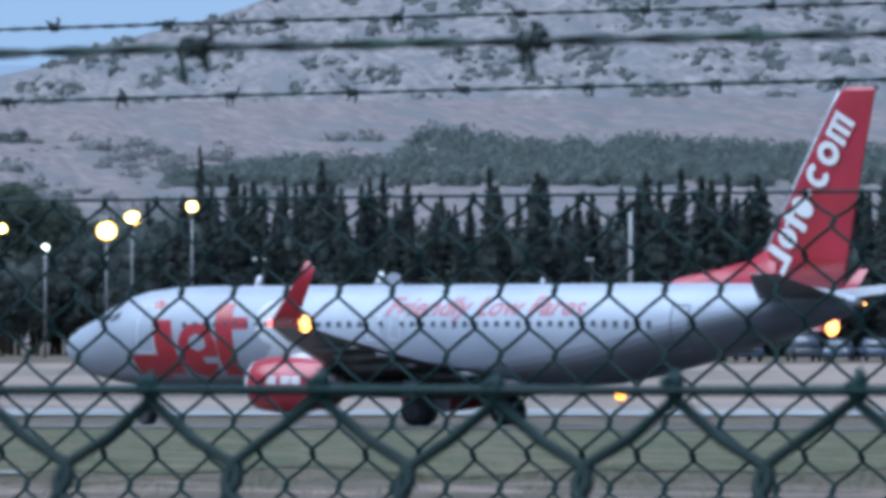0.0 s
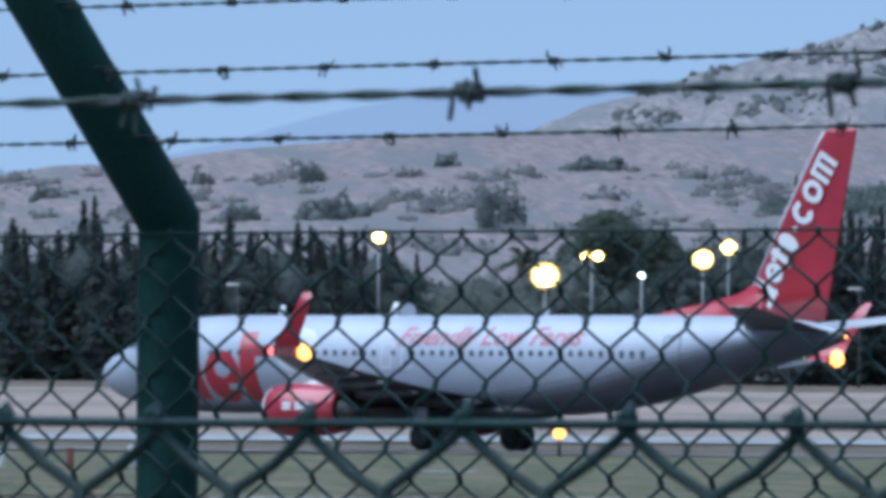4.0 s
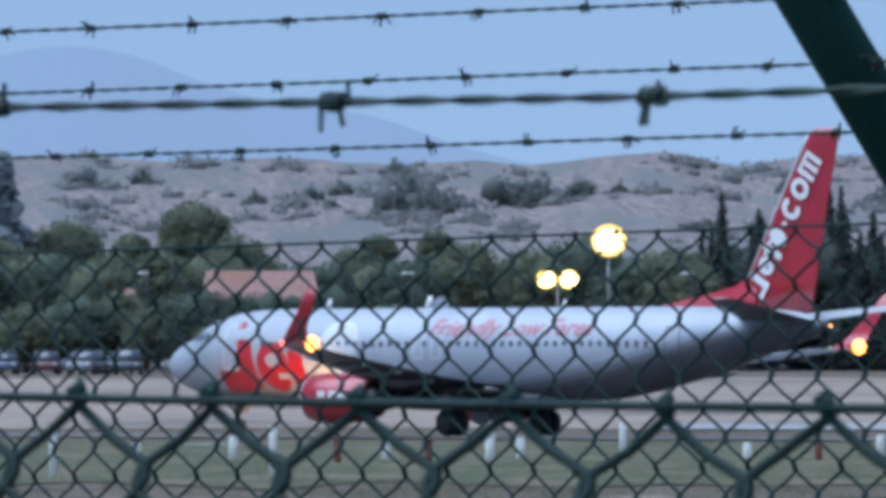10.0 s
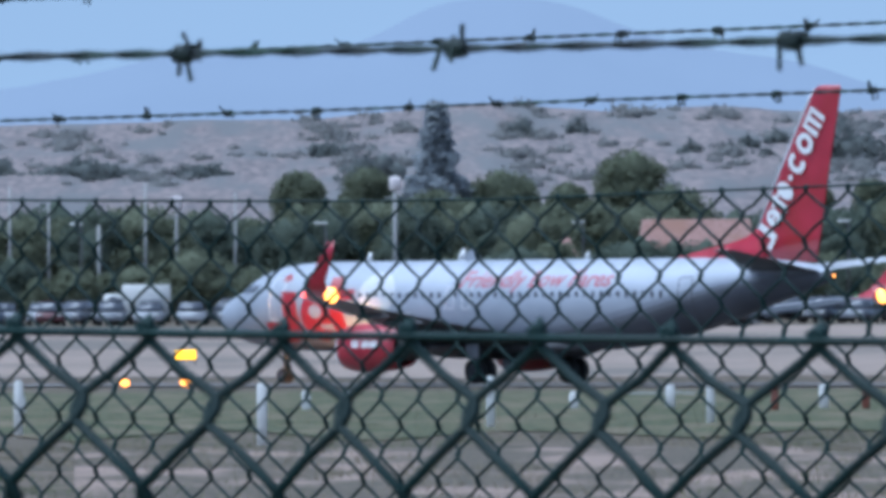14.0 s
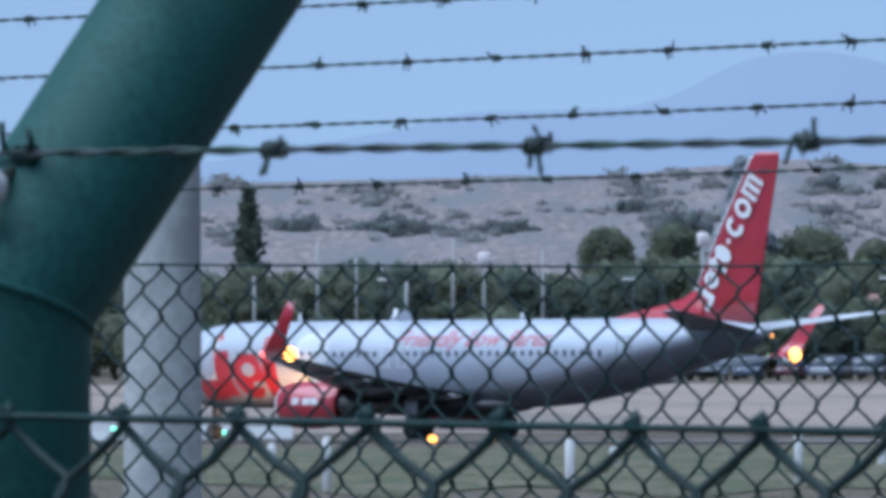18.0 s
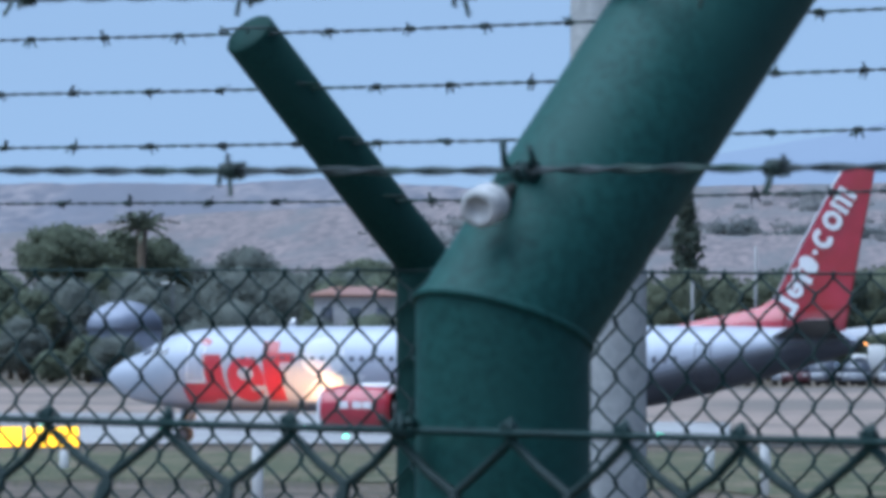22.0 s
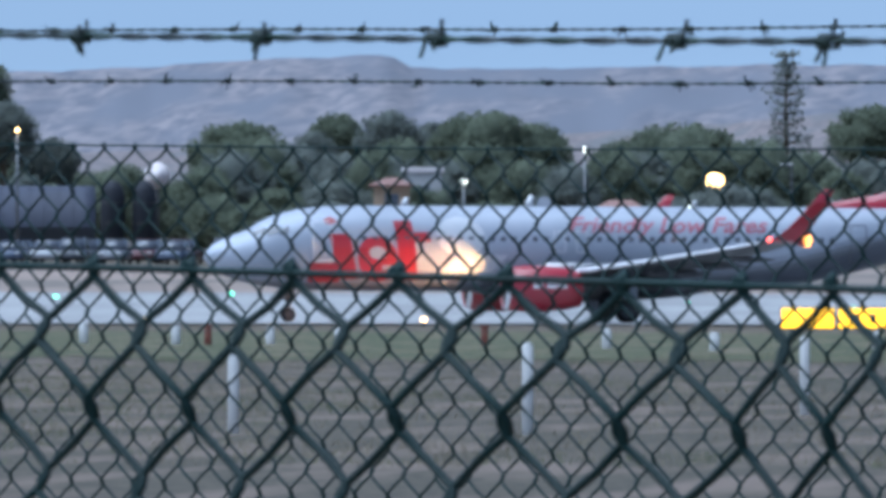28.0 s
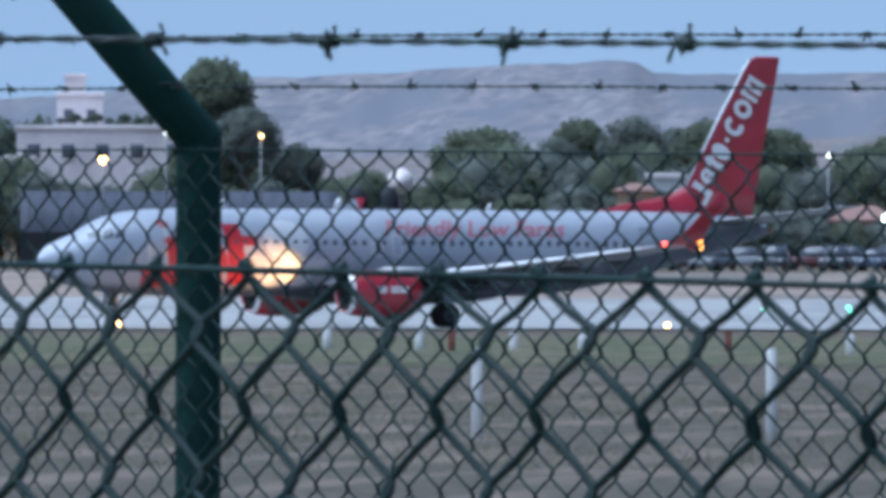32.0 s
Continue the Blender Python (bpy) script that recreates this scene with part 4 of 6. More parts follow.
        lathe(bm, ((4.2, 0.30), (4.6, 0.24), (5.15, 0.03)), (ex, ey, ez))
        part("exhaust_nozzle", bm, DARK_METAL, eng, "burnt metal exhaust nozzle")
        bm = bmesh.new()
        loft(bm, [[(ex - a, ey + 0.16 * math.cos(q) * k, z) for a, q in ((a0, 0), (a0 + (a1 - a0) * 0.4, math.pi / 2.2), (a1, math.pi / 2), (a0 + (a1 - a0) * 0.4, math.pi + 0.3))] for z, a0, a1, k in ((ez + 0.9, 0.9, 5.2, 1), (ez + 1.2, 2.0, 6.0, 1))])
        bmesh.ops.recalc_face_normals(bm, faces=bm.faces)
        part("pylon", bm, WHITE, eng)
        for i, dx in enumerate((1.2, 1.85, 2.35)):
            for q0, q1 in ((0.02, 0.16), (0.19, 0.30)):
                bm = bmesh.new()
                vs = []
                for a, q in ((dx, q0), (dx + 0.45, q0), (dx + 0.45, q1), (dx, q1)):
                    r = 1.10 if a < 2.2 else 1.07
                    ww = (0.0 + q) if port > 0 else math.pi - q
                    vs.append(bm.verts.new((ex - a, ey + r * math.cos(ww), ez + r * math.sin(ww))))
                bm.faces.new(vs)
                part("white_livery_mark", bm, WHITE, eng, "small white bar")
        # lights at the tip
        bm = ball(bmesh.new(), (GEAR - 22.55, port * 17.0, 3.86), 0.11 if port > 0 else 0.03)
        part("navigation_light", bm, LAMP_RED if port > 0 else LAMP_GREEN, w)
        # ball larger than the lamp, so that it holds the glare too
        bm = ball(bmesh.new(), (GEAR - 24.18, port * 17.0, 3.84), 0.34)
        part("tail_light", bm, LAMP_WARM, w, "warm rear wingtip lamp, ball enlarged for its glare")
        # added shield that keeps the lamp's glow from showing ahead
        bm = bmesh.new()
        loft(bm, [[(GEAR - 24.18 + x, port * 17.0 + r * math.cos(q), 3.84 + r * math.sin(q)) for q in (2 * math.pi * k / 16 for k in range(16))] for x, r in ((-0.04, 0.315), (-0.04, 0.335), (0.12, 0.32), (0.35, 0.22), (0.62, 0.04))], True, (False, True))
        part("lamp_cowl", bm, RED, w, "added red cowl that hides the wingtip lamp from ahead")
        # landing lamp at the wing root, at first hidden in an added bay; its space: x along the beam
        c = Vector((GEAR - 14.3, port * 3.2, 2.30))
        d = Vector((1.0, -0.18 * port, 0.02)).normalized()
        swing = Matrix.Translation(c) @ d.to_track_quat("X", "Z").to_matrix().to_4x4()
        bm = bmesh.new()
        loft(bm, [[(x, r * math.cos(q), r * math.sin(q)) for q in (2 * math.pi * k / 20 for k in range(20))] for x, r in ((-0.32, 0.02), (-0.30, 0.13), (-0.2, 0.14), (0.30, 0.14), (0.30, 0.155), (-0.2, 0.155), (-0.33, 0.14), (-0.34, 0.02))])
        lamp = part("landing_light", bm, GREY_METAL, jet, "grey round landing lamp that turns instead of switching on")
        out = Matrix.Translation((-WING_AFT, 0, 0)) @ swing
        lamp.matrix_basis = out
        bm = bmesh.new()
        bm.faces.new([bm.verts.new((-0.19, 0.125 * math.cos(q), 0.125 * math.sin(q))) for q in (2 * math.pi * k / 16 for k in range(16))])
        part("lens", bm, LAMP_LAND, lamp, "lit warm lens")
        lamps.append((lamp, out, port))
        bm = bmesh.new()
        bay = ((0.02, 0.21), (-0.42, 0.21), (-0.48, 0.12), (-0.48, 0.01), (-0.52, 0.01), (-0.52, 0.14), (-0.44, 0.235), (0.02, 0.235))
        loft(bm, [[swing @ Vector((x, r * math.cos(q), r * math.sin(q))) for q in (2 * math.pi * k / 20 for k in range(20))] for x, r in bay], True, (False, False))
        bmesh.ops.recalc_face_normals(bm, faces=bm.faces)
        part("lamp_bay", bm, GREY_METAL, w, "added bay that hides the lamp's light until it turns")
    # tail
    bm = bmesh.new()
    rings = []
    for z, le, te, th in ((5.2, 33.1, 37.45, 0.40), (6.4, 33.75, 37.68, 0.36), (9.5, 35.45, 38.25, 0.25), (12.0, 36.9, 38.78, 0.16), (12.62, 37.3, 38.9, 0.11), (12.78, 37.62, 38.85, 0.05)):
        rings.append([Vector((q.x, q.z * 0.95, z)) for q in foil(le, te - le, th, 0, 0)])
    loft(bm, rings)
    bmesh.ops.recalc_face_normals(bm, faces=bm.faces)
    fin = part("fin", bm, RED, jet, "tall red swept tail fin")
    bm = bmesh.new()
    loft(bm, [[(GEAR - xa, 0.02 + w, 5.3), (GEAR - xa, 0.03, z), (GEAR - xa, -0.03, z), (GEAR - xa, -0.02 - w, 5.3)] for xa, w, z in ((28.9, 0.02, 5.44), (30.4, 0.1, 5.74), (32.0, 0.15, 6.02), (33.2, 0.18, 6.3), (34.0, 0.18, 6.75), (34.4, 0.18, 6.8))], False, (False, False))
    bmesh.ops.recalc_face_normals(bm, faces=bm.faces)
    part("dorsal_fin", bm, RED, fin)
    bm = bmesh.new()
    tube(bm, [(GEAR - le + 0.02, 0, z) for z, le in ((6.6, 33.86), (9.5, 35.45), (12.0, 36.9), (12.62, 37.3))], 0.07, 8, True, [0.7, 1.0, 0.9, 0.6])
    part("leading_edge", bm, BARE_METAL, fin, "bright metal leading edge")
    # plain white shapes up the fin
    for port in (1, -1):
        def on_fin(xa, z):
            return Vector((GEAR - xa, port * (0.17 - 0.009 * (z - 6)) + port * 0.02, z))
        def turned(d, x, y):
            return on_fin(34.35 + d * 0.5 + x * 0.5 - y * 0.80, 6.0 + d * 0.86 + x * 0.86 + y * 0.46)
        extra = {0.6: ((-0.62, -0.12, -0.62, -0.36),), 1.3: ((-0.3, 0.3, -0.09, 0.09),), 2.0: ((-0.36, 0.36, 0.22, 0.42),), 6.08: ((-0.52, 0.52, 0.33, 0.54),)}
        for d, rx, rz, kind in ((0.6, 0.16, 0.62, "bar"), (1.3, 0.38, 0.48, "ring"), (2.0, 0.15, 0.62, "bar"), (2.65, 0.34, 0.58, "oval"), (3.3, 0.13, 0.13, "oval"), (4.05, 0.44, 0.58, "open"), (5.0, 0.44, 0.56, "ring"),
                                (5.68, 0.12, 0.54, "bar"), (6.08, 0.12, 0.54, "bar"), (6.48, 0.12, 0.54, "bar")):
            bm = bmesh.new()
            if kind == "bar":
                bm.faces.new([bm.verts.new(turned(d, x, y)) for x, y in ((-rx, -rz), (rx, -rz), (rx, rz), (-rx, rz))])
            elif kind == "oval":
                bm.faces.new([bm.verts.new(turned(d, x, y)) for x, y in oval(0, 0, rx, rz)])
            else:
                out, ins = ([bm.verts.new(turned(d, x, y)) for x, y in oval(0, 0, rx * k, rz * k)] for k in (1.0, 0.45))
                for i in range(24):
                    if kind == "ring" or 2 < i < 21:
                        bm.faces.new((out[i], out[(i + 1) % 24], ins[(i + 1) % 24], ins[i]))
            for x0, x1, y0, y1 in extra.get(d, ()):
                bm.faces.new([bm.verts.new(turned(d, x, y) + Vector((0, port * 0.004, 0))) for x, y in ((x0, y0), (x1, y0), (x1, y1), (x0, y1))])
            part("white_livery_mark", bm, WHITE, fin, "white shape on the red fin")
    for port in (1, -1):
        bm = bmesh.new()
        loft(bm, [foil(le, c, c * t, z, port * y) for y, le, c, t, z in ((0.3, 33.7, 4.1, 0.1, 4.85), (0.9, 34.1, 3.7, 0.1, 4.92), (4.0, 36.1, 2.45, 0.095, 5.3), (6.9, 38.0, 1.35, 0.09, 5.66), (7.15, 38.35, 0.95, 0.05, 5.69))])
        bmesh.ops.recalc_face_normals(bm, faces=bm.faces)
        # faces turned down get a darker grey: their shade is put into the colour
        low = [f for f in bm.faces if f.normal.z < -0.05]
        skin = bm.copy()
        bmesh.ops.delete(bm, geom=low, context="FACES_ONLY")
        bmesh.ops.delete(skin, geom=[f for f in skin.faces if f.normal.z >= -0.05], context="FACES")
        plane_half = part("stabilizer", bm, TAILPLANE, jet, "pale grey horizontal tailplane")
        part("lower_skin", skin, GREY_METAL, plane_half, "underside darkened to hold its shade")
    bm = bmesh.new()
    bm = ball(bm, (GEAR - 38.42, 0, 4.61), 0.05)
    part("tail_light", bm, LAMP_WARM, hull)
    # landing gear
    wheels = []
    for name, xa, y, r, wid, z1 in (("main_gear", 19.6, 2.86, 0.565, 0.40, 2.2), ("main_gear", 19.6, -2.86, 0.565, 0.40, 2.2), ("nose_gear", 4.0, 0.0, 0.345, 0.20, 1.9)):
        bm = bmesh.new()
        tube(bm, [(GEAR - xa, y, r), (GEAR - xa, y, z1 * 0.62)], 0.085, 12)
        tube(bm, [(GEAR - xa, y, z1 * 0.5), (GEAR - xa, y, z1)], 0.12, 12)
        tube(bm, [(GEAR - xa, y - wid * 1.0, r), (GEAR - xa, y + wid * 1.0, r)], 0.07, 10)
        tube(bm, [(GEAR - xa, y, r + 0.35), (GEAR - xa - 0.9, y * 0.75, z1)], 0.05, 8)
        g = part(name, bm, GREY_METAL, jet, "grey landing gear leg")
        bm = bmesh.new()
        box(bm, GEAR - xa - 0.4, GEAR - xa + 0.4, y + math.copysign(0.52, y) - 0.015 if y else -0.36, y + math.copysign(0.52, y) + 0.015 if y else -0.33, 1.1 if y else 1.0, 1.75, 0.01)
        part("gear_door", bm, SILVER, g)
        for s in (-1, 1):
            place = Vector((GEAR - xa, y + s * wid * 0.78, r))
            a, b = bmesh.new(), bmesh.new()
            wheel(a, b, r, wid)
            tyre = part("wheel", a, RUBBER, g, "black tyre")
            tyre.location = place
            part("rim", b, GREY_METAL, tyre)
            wheels.append((tyre, r, place))
    return jet, wheels, hoods, lamps


BEACON = surface("lit_red_beacon", (1.0, 0.002, 0.0012), (1.0, 0.002, 0.0012), 0.1, 0.2, glow=420)
BEACON_SHUTTER = surface("grey_flash_shutter", (0.30, 0.32, 0.36), (0.36, 0.38, 0.42), 0.1, 0.4)
LAMP_RED = surface("lit_red_lamp", (1.0, 0.05, 0.05), (1.0, 0.10, 0.08), 0.1, 0.3, glow=3)
LAMP_GREEN = surface("lit_green_lamp", (0.05, 1.0, 0.4), (0.15, 1.0, 0.5), 0.1, 0.3, glow=1)
LAMP_WARM = surface("lit_warm_lamp", (1.0, 0.38, 0.08), (1.0, 0.38, 0.08), 0.1, 0.3, glow=3.2)
LAMP_LAND = surface("lit_landing_lamp", (1.0, 0.52, 0.24), (1.0, 0.52, 0.24), 0.1, 0.3, glow=12000)
jet, jet_wheels, jet_hoods, jet_lamps = airliner()


# ---- plants ----
LUMP = bmesh.new()
bmesh.ops.create_icosphere(LUMP, subdivisions=1, radius=1)
LUMP_V = np.array([tuple(v.co) for v in LUMP.verts])
LUMP_F = np.array([[v.index for v in f.verts] for f in LUMP.faces])
LUMP.free()


def leaf_mesh(name, material, spots, sizes, rng, flat=0.0, cores=None):
    """Many small pointed leaves, each turned its own way, at the given spots, round uneven inner lumps of leafage."""
    c = np.asarray(spots, float)
    n = len(c)
    s = np.broadcast_to(np.asarray(sizes, float), (n,))[:, None]
    u = rng.normal(size=(n, 3))
    u[:, 2] *= 1 - flat
    u /= np.linalg.norm(u, axis=1)[:, None]
    w = rng.normal(size=(n, 3))
    v = np.cross(u, w)
    v /= np.linalg.norm(v, axis=1)[:, None]
    k = rng.uniform(0.5, 1.0, (n, 1))
    p = np.stack([c - u * s, c + u * s * 0.6 - v * s * k * 1.15, c + u * s * 0.6 + v * s * k * 1.15], 1).reshape(-1, 3)
    faces = (np.arange(n * 3).reshape(n, 3)).tolist()
    if cores is not None:
        mid, half = (np.asarray(q, float) for q in cores)
        m = len(mid)
        lumps = mid[:, None, :] + LUMP_V[None] * half[:, None, :] * rng.uniform(0.78, 1.1, (m, len(LUMP_V), 1))
        faces += (LUMP_F[None] + (n * 3 + np.arange(m) * len(LUMP_V))[:, None, None]).reshape(-1, 3).tolist()
        p = np.concatenate([p, lumps.reshape(-1, 3)])
    me = bpy.data.meshes.new(name)
    me.from_pydata(p.tolist(), [], faces)
    me.shade_smooth()
    me.materials.append(material)
    return me


def clumps(rng, centres, radii, count):
    """Spots gathered in clumps, most of them near each clump's skin."""
    out = []
    for c, r in zip(centres, radii):
        d = rng.normal(size=(count, 3))
        d /= np.linalg.norm(d, axis=1)[:, None]
        out.append(np.asarray(c) + d * (r * rng.uniform(0.62, 1.1, (count, 1))) * [1, 1, 0.8])
    return np.concatenate(out)


def plant(name, label, category, trunk, limbs, crown, bark=None):
    t = thing(name, label, category)
    bm = bmesh.new()
    tube(bm, trunk[0], 1.0, 8, True, trunk[1])
    for pts, rr in limbs:
        tube(bm, pts, 1.0, 5, True, rr)
    part("trunk", bm, bark or BARK, t, "brown tapered trunk with limbs")
    ob = new("crown", crown)
    ob.parent = t
    tagged(ob, "uneven leafy crown")
    return t


def cypress(seed, wide):
    """A slender dark conifer, ten units high."""
    rng = np.random.default_rng(seed)
    spots, sizes, mids, halves = [], [], [], []
    for k in range(44):
        h = 0.4 + 9.5 * (k / 43) ** 0.85
        thin = 1 - h / 10.1
        r = wide * thin ** 0.95 * rng.uniform(0.7, 1.12) * min(1, 0.4 + h)
        for q in range(3):
            w = rng.uniform(0, 6.28)
            c = (r * math.cos(w) * 0.55, r * math.sin(w) * 0.55, h + rng.uniform(-0.3, 0.3) * thin)
            spots.append(clumps(rng, [c], [0.05 + 0.5 * r], 10))
            sizes.append(rng.uniform(0.11, 0.28, 10) * (0.3 + 0.7 * thin))
        mids.append((0, 0, h))
        halves.append((0.62 * r + 0.02, 0.62 * r + 0.02, 0.3 + 0.4 * thin))
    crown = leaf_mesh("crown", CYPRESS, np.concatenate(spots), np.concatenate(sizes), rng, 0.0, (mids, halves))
    return plant("cypress", "tall dark green cypress in a dense row", "tree", ([(0, 0, -0.3), (0, 0, 4), (0, 0, 9.2)], [0.16, 0.1, 0.02]), [], crown)


def broadleaf(seed, wide, name="pine_tree", label="round-crowned green pine tree", foot=0.3, material=None, tufts_each=120):
    """A tree 10 units high with a full, uneven domed crown over a forked trunk."""
    rng = np.random.default_rng(seed)
    cs, rs, limbs = [], [], []
    tall, mid = 5 * (1 - foot), 5 * (1 + foot)
    for k in range(34):
        w, up = rng.uniform(0, 6.28), rng.uniform(-0.75, 1.0)
        r = rng.uniform(0.24, 0.40) * min(wide, tall)
        out = math.sqrt(1 - up * up) * rng.uniform(0.82, 1.04)
        c = ((wide - r) * out * math.cos(w), (wide - r) * out * math.sin(w), mid + (tall - r * 0.9) * up * rng.uniform(0.86, 1.0))
        cs.append(c)
        rs.append(r)
        if k < 9:
            limbs.append(([(0, 0, 10 * foot * 0.8), (c[0] * 0.5, c[1] * 0.5, (10 * foot + c[2]) / 2), c], [0.12, 0.07, 0.03]))
    d = rng.normal(size=(tufts_each * 14, 3))
    d /= np.linalg.norm(d, axis=1)[:, None]
    spots = np.concatenate([clumps(rng, cs, rs, tufts_each), d * rng.uniform(0.62, 0.93, (len(d), 1)) * [wide, wide, tall] + [0, 0, mid]])
    mids = cs + [(0.2 * wide * math.cos(q), 0.2 * wide * math.sin(q), mid + 0.08 * tall * q) for q in (0, 2.1, 4.2)]
    halves = [(r * 0.64, r * 0.64, r * 0.52) for r in rs] + [(0.52 * wide, 0.52 * wide, 0.58 * tall)] * 3
    crown = leaf_mesh("crown", material or PINE, spots, rng.uniform(0.10, 0.27, len(spots)), rng, 0.0, (mids, halves))
    return plant(name, label, "tree", ([(0, 0, -14), (0, 0, 0), (0.1, 0, 10 * foot), (0, 0.1, 7.5)], [0.4, 0.32, 0.24, 0.05]), limbs, crown)


def araucaria(seed, wide, name="norfolk_pine", label="tall conifer with tiered branches", foot=4.6, tiers=12, full=6, taper=0.55, material=None, bow=1.5):
    rng = np.random.default_rng(seed)
    spots, limbs = [], []
    for k in range(tiers):
        h = foot + (9.8 - foot) * k / (tiers - 1)
        reach = wide * (1.0 - taper * (k / (tiers - 1)) ** bow) * rng.uniform(0.6, 1.15)
        for q in range(5):
            w = q * 1.257 + rng.uniform(-0.3, 0.3) + k
            a = np.array((math.cos(w), math.sin(w), 0.18))
            limbs.append(([(0, 0, h), tuple(a * reach * 0.6 + (0, 0, h)), tuple(a * reach + (0, 0, h))], [0.05, 0.03, 0.01]))
            for f in (0.6, 1.0):
                spots.append(clumps(rng, [a * reach * f + (0, 0, h)], [0.30], full))
    spots = np.concatenate(spots)
    crown = leaf_mesh("crown", material or HOLM, spots, rng.uniform(0.09, 0.09 + 0.011 * full, len(spots)), rng)
    return plant(name, label, "tree", ([(0, 0, -0.3), (0, 0, 5), (0, 0, 9.9)], [0.2, 0.14, 0.03]), limbs, crown)


def palm(seed):
    rng = np.random.default_rng(seed)
    pts, sizes = [], []
    for k in range(34):
        w, up = rng.uniform(0, 6.28), rng.uniform(-0.5, 1.35)
        for i in range(22):
            f = (i + 1) / 22
            r = 1.9 * math.cos(up) * f
            pts.append((r * math.cos(w), r * math.sin(w), 8.5 + 1.7 * math.sin(up) * f - 0.75 * f * f))
            sizes.append(0.19 * (1 - 0.5 * f))
    crown = leaf_mesh("crown", PALM, pts, sizes, rng)
    return plant("palm_tree", "palm tree with arching fronds", "tree", ([(0, 0, -0.3), (0.1, 0, 4), (0, 0, 8.6)], [0.26, 0.2, 0.2]), [], crown)


def placed(az, r, height, spread=1.0, turn=0.0, sink=0.0):
    """The pose for a ten-unit plant of that height and spread."""
    p = stand(az, r)
    k = height / 10
    return Matrix.Translation((p.x, p.y, p.z - sink)) @ Matrix.Rotation(turn, 4, "Z") @ Matrix.Diagonal((k * spread, k * spread, k, 1))


def put(proto, m, first):
    """The prototype itself takes the first place, copies the rest."""
    if first.get(proto.name):
        k = proto.scale
        return copy_thing(proto, m @ Matrix.Diagonal((1 / k.x, 1 / k.y, 1 / k.z, 1)))
    first[proto.name] = True
    proto.matrix_basis = m
    return proto


rng = random.Random(21)
used = {}
CYPRESSES = [cypress(1, 0.95), cypress(2, 1.2), cypress(3, 0.8), cypress(4, 1.5)]
ROUND = [broadleaf(11, 3.9, foot=0.22), broadleaf(12, 4.4, foot=0.2), broadleaf(13, 3.4, foot=0.2), broadleaf(14, 5.2, "umbrella_pine", "broad umbrella pine with a wide green crown", 0.28)]
LOW = [broadleaf(15, 4.6, "broadleaf_tree", "low dark green tree in a hedge-like belt", 0.08, HOLM, 72), broadleaf(16, 4.0, "broadleaf_tree", "low green tree beside the car park", 0.08, None, 72), broadleaf(17, 5.0, "broadleaf_tree", "bushy green tree beside the car park", 0.05, None, 72)]

EAST_ROUND = [broadleaf(21, 3.9, foot=0.22, material=EAST_LEAF), broadleaf(22, 4.4, foot=0.2, material=FAR_LEAF), broadleaf(23, 3.6, foot=0.2, material=FAR_LEAF), broadleaf(24, 5.2, "umbrella_pine", "broad umbrella pine with a wide haze-dulled crown", 0.28, EAST_LEAF)]
EAST_LOW = [broadleaf(25, 4.6, "broadleaf_tree", "low tree in a hedge-like belt, leaf colour paled for haze", 0.08, FAR_LEAF, 72), broadleaf(26, 4.2, "broadleaf_tree", "low tree near the hangar, leaf colour dulled for haze", 0.08, EAST_LEAF, 72)]

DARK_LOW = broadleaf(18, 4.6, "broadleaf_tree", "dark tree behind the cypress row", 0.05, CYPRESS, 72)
FAR_OAK = broadleaf(19, 4.4, "broadleaf_tree", "tree in a gap of the cypress row, leaf colour paled for haze", 0.1, FAR_LEAF, 72)
DARK_ROUND = [broadleaf(27, 4.0, "oak_tree", "broad dark green tree beside the flood lamps", 0.15, HOLM), broadleaf(28, 3.4, "oak_tree", "rounded dark green tree beside the flood lamps", 0.15, HOLM)]


def height_for(el, r):
    return 1.7 + el / 1000 * r - rise(r)


# the dark row of cypresses
az = -262.0
while az < -75.5:
    for r in (792 + rng.uniform(-4, 4), 812 + rng.uniform(-5, 5)):
        a = az + rng.uniform(-0.9, 0.9)
        if -146 < a < -117.5:
            continue
        top = 16.8 if a < -150 else 15.2
        el = top + rng.gauss(0, 1.0) + (1.6 if rng.random() < 0.1 else 0)
        proto = CYPRESSES[rng.randrange(4)]
        tagged(put(proto, placed(a, r, height_for(el, r), rng.uniform(1.5, 2.2), rng.uniform(0, 6)), used), group="cypress row")
    az += 1.2
# the belt of low trees
az = -255.0
while az < 205:
    a = az + rng.uniform(-0.8, 0.8)
    r = 815 + rng.uniform(-25, 12)
    top = 14.0 if a < -141 else 12.2 if a < -117 else 14.0 if a < -72 else 13.2 if a < 0 else 12.8 if a < 60 else 12.6 if a < 150 else 10.4
    proto = FAR_OAK if -131.5 < a < -118 else DARK_LOW if a < -76 else LOW[rng.randrange(3)] if a < 55 else EAST_LOW[rng.randrange(2)]
    el = top + rng.gauss(0, 0.9)
    tagged(put(proto, placed(a, r, height_for(el, r), rng.uniform(0.75, 1.05), rng.uniform(0, 6)), used), group="tree belt")
    az += 1.9 if a > -72 else 1.6
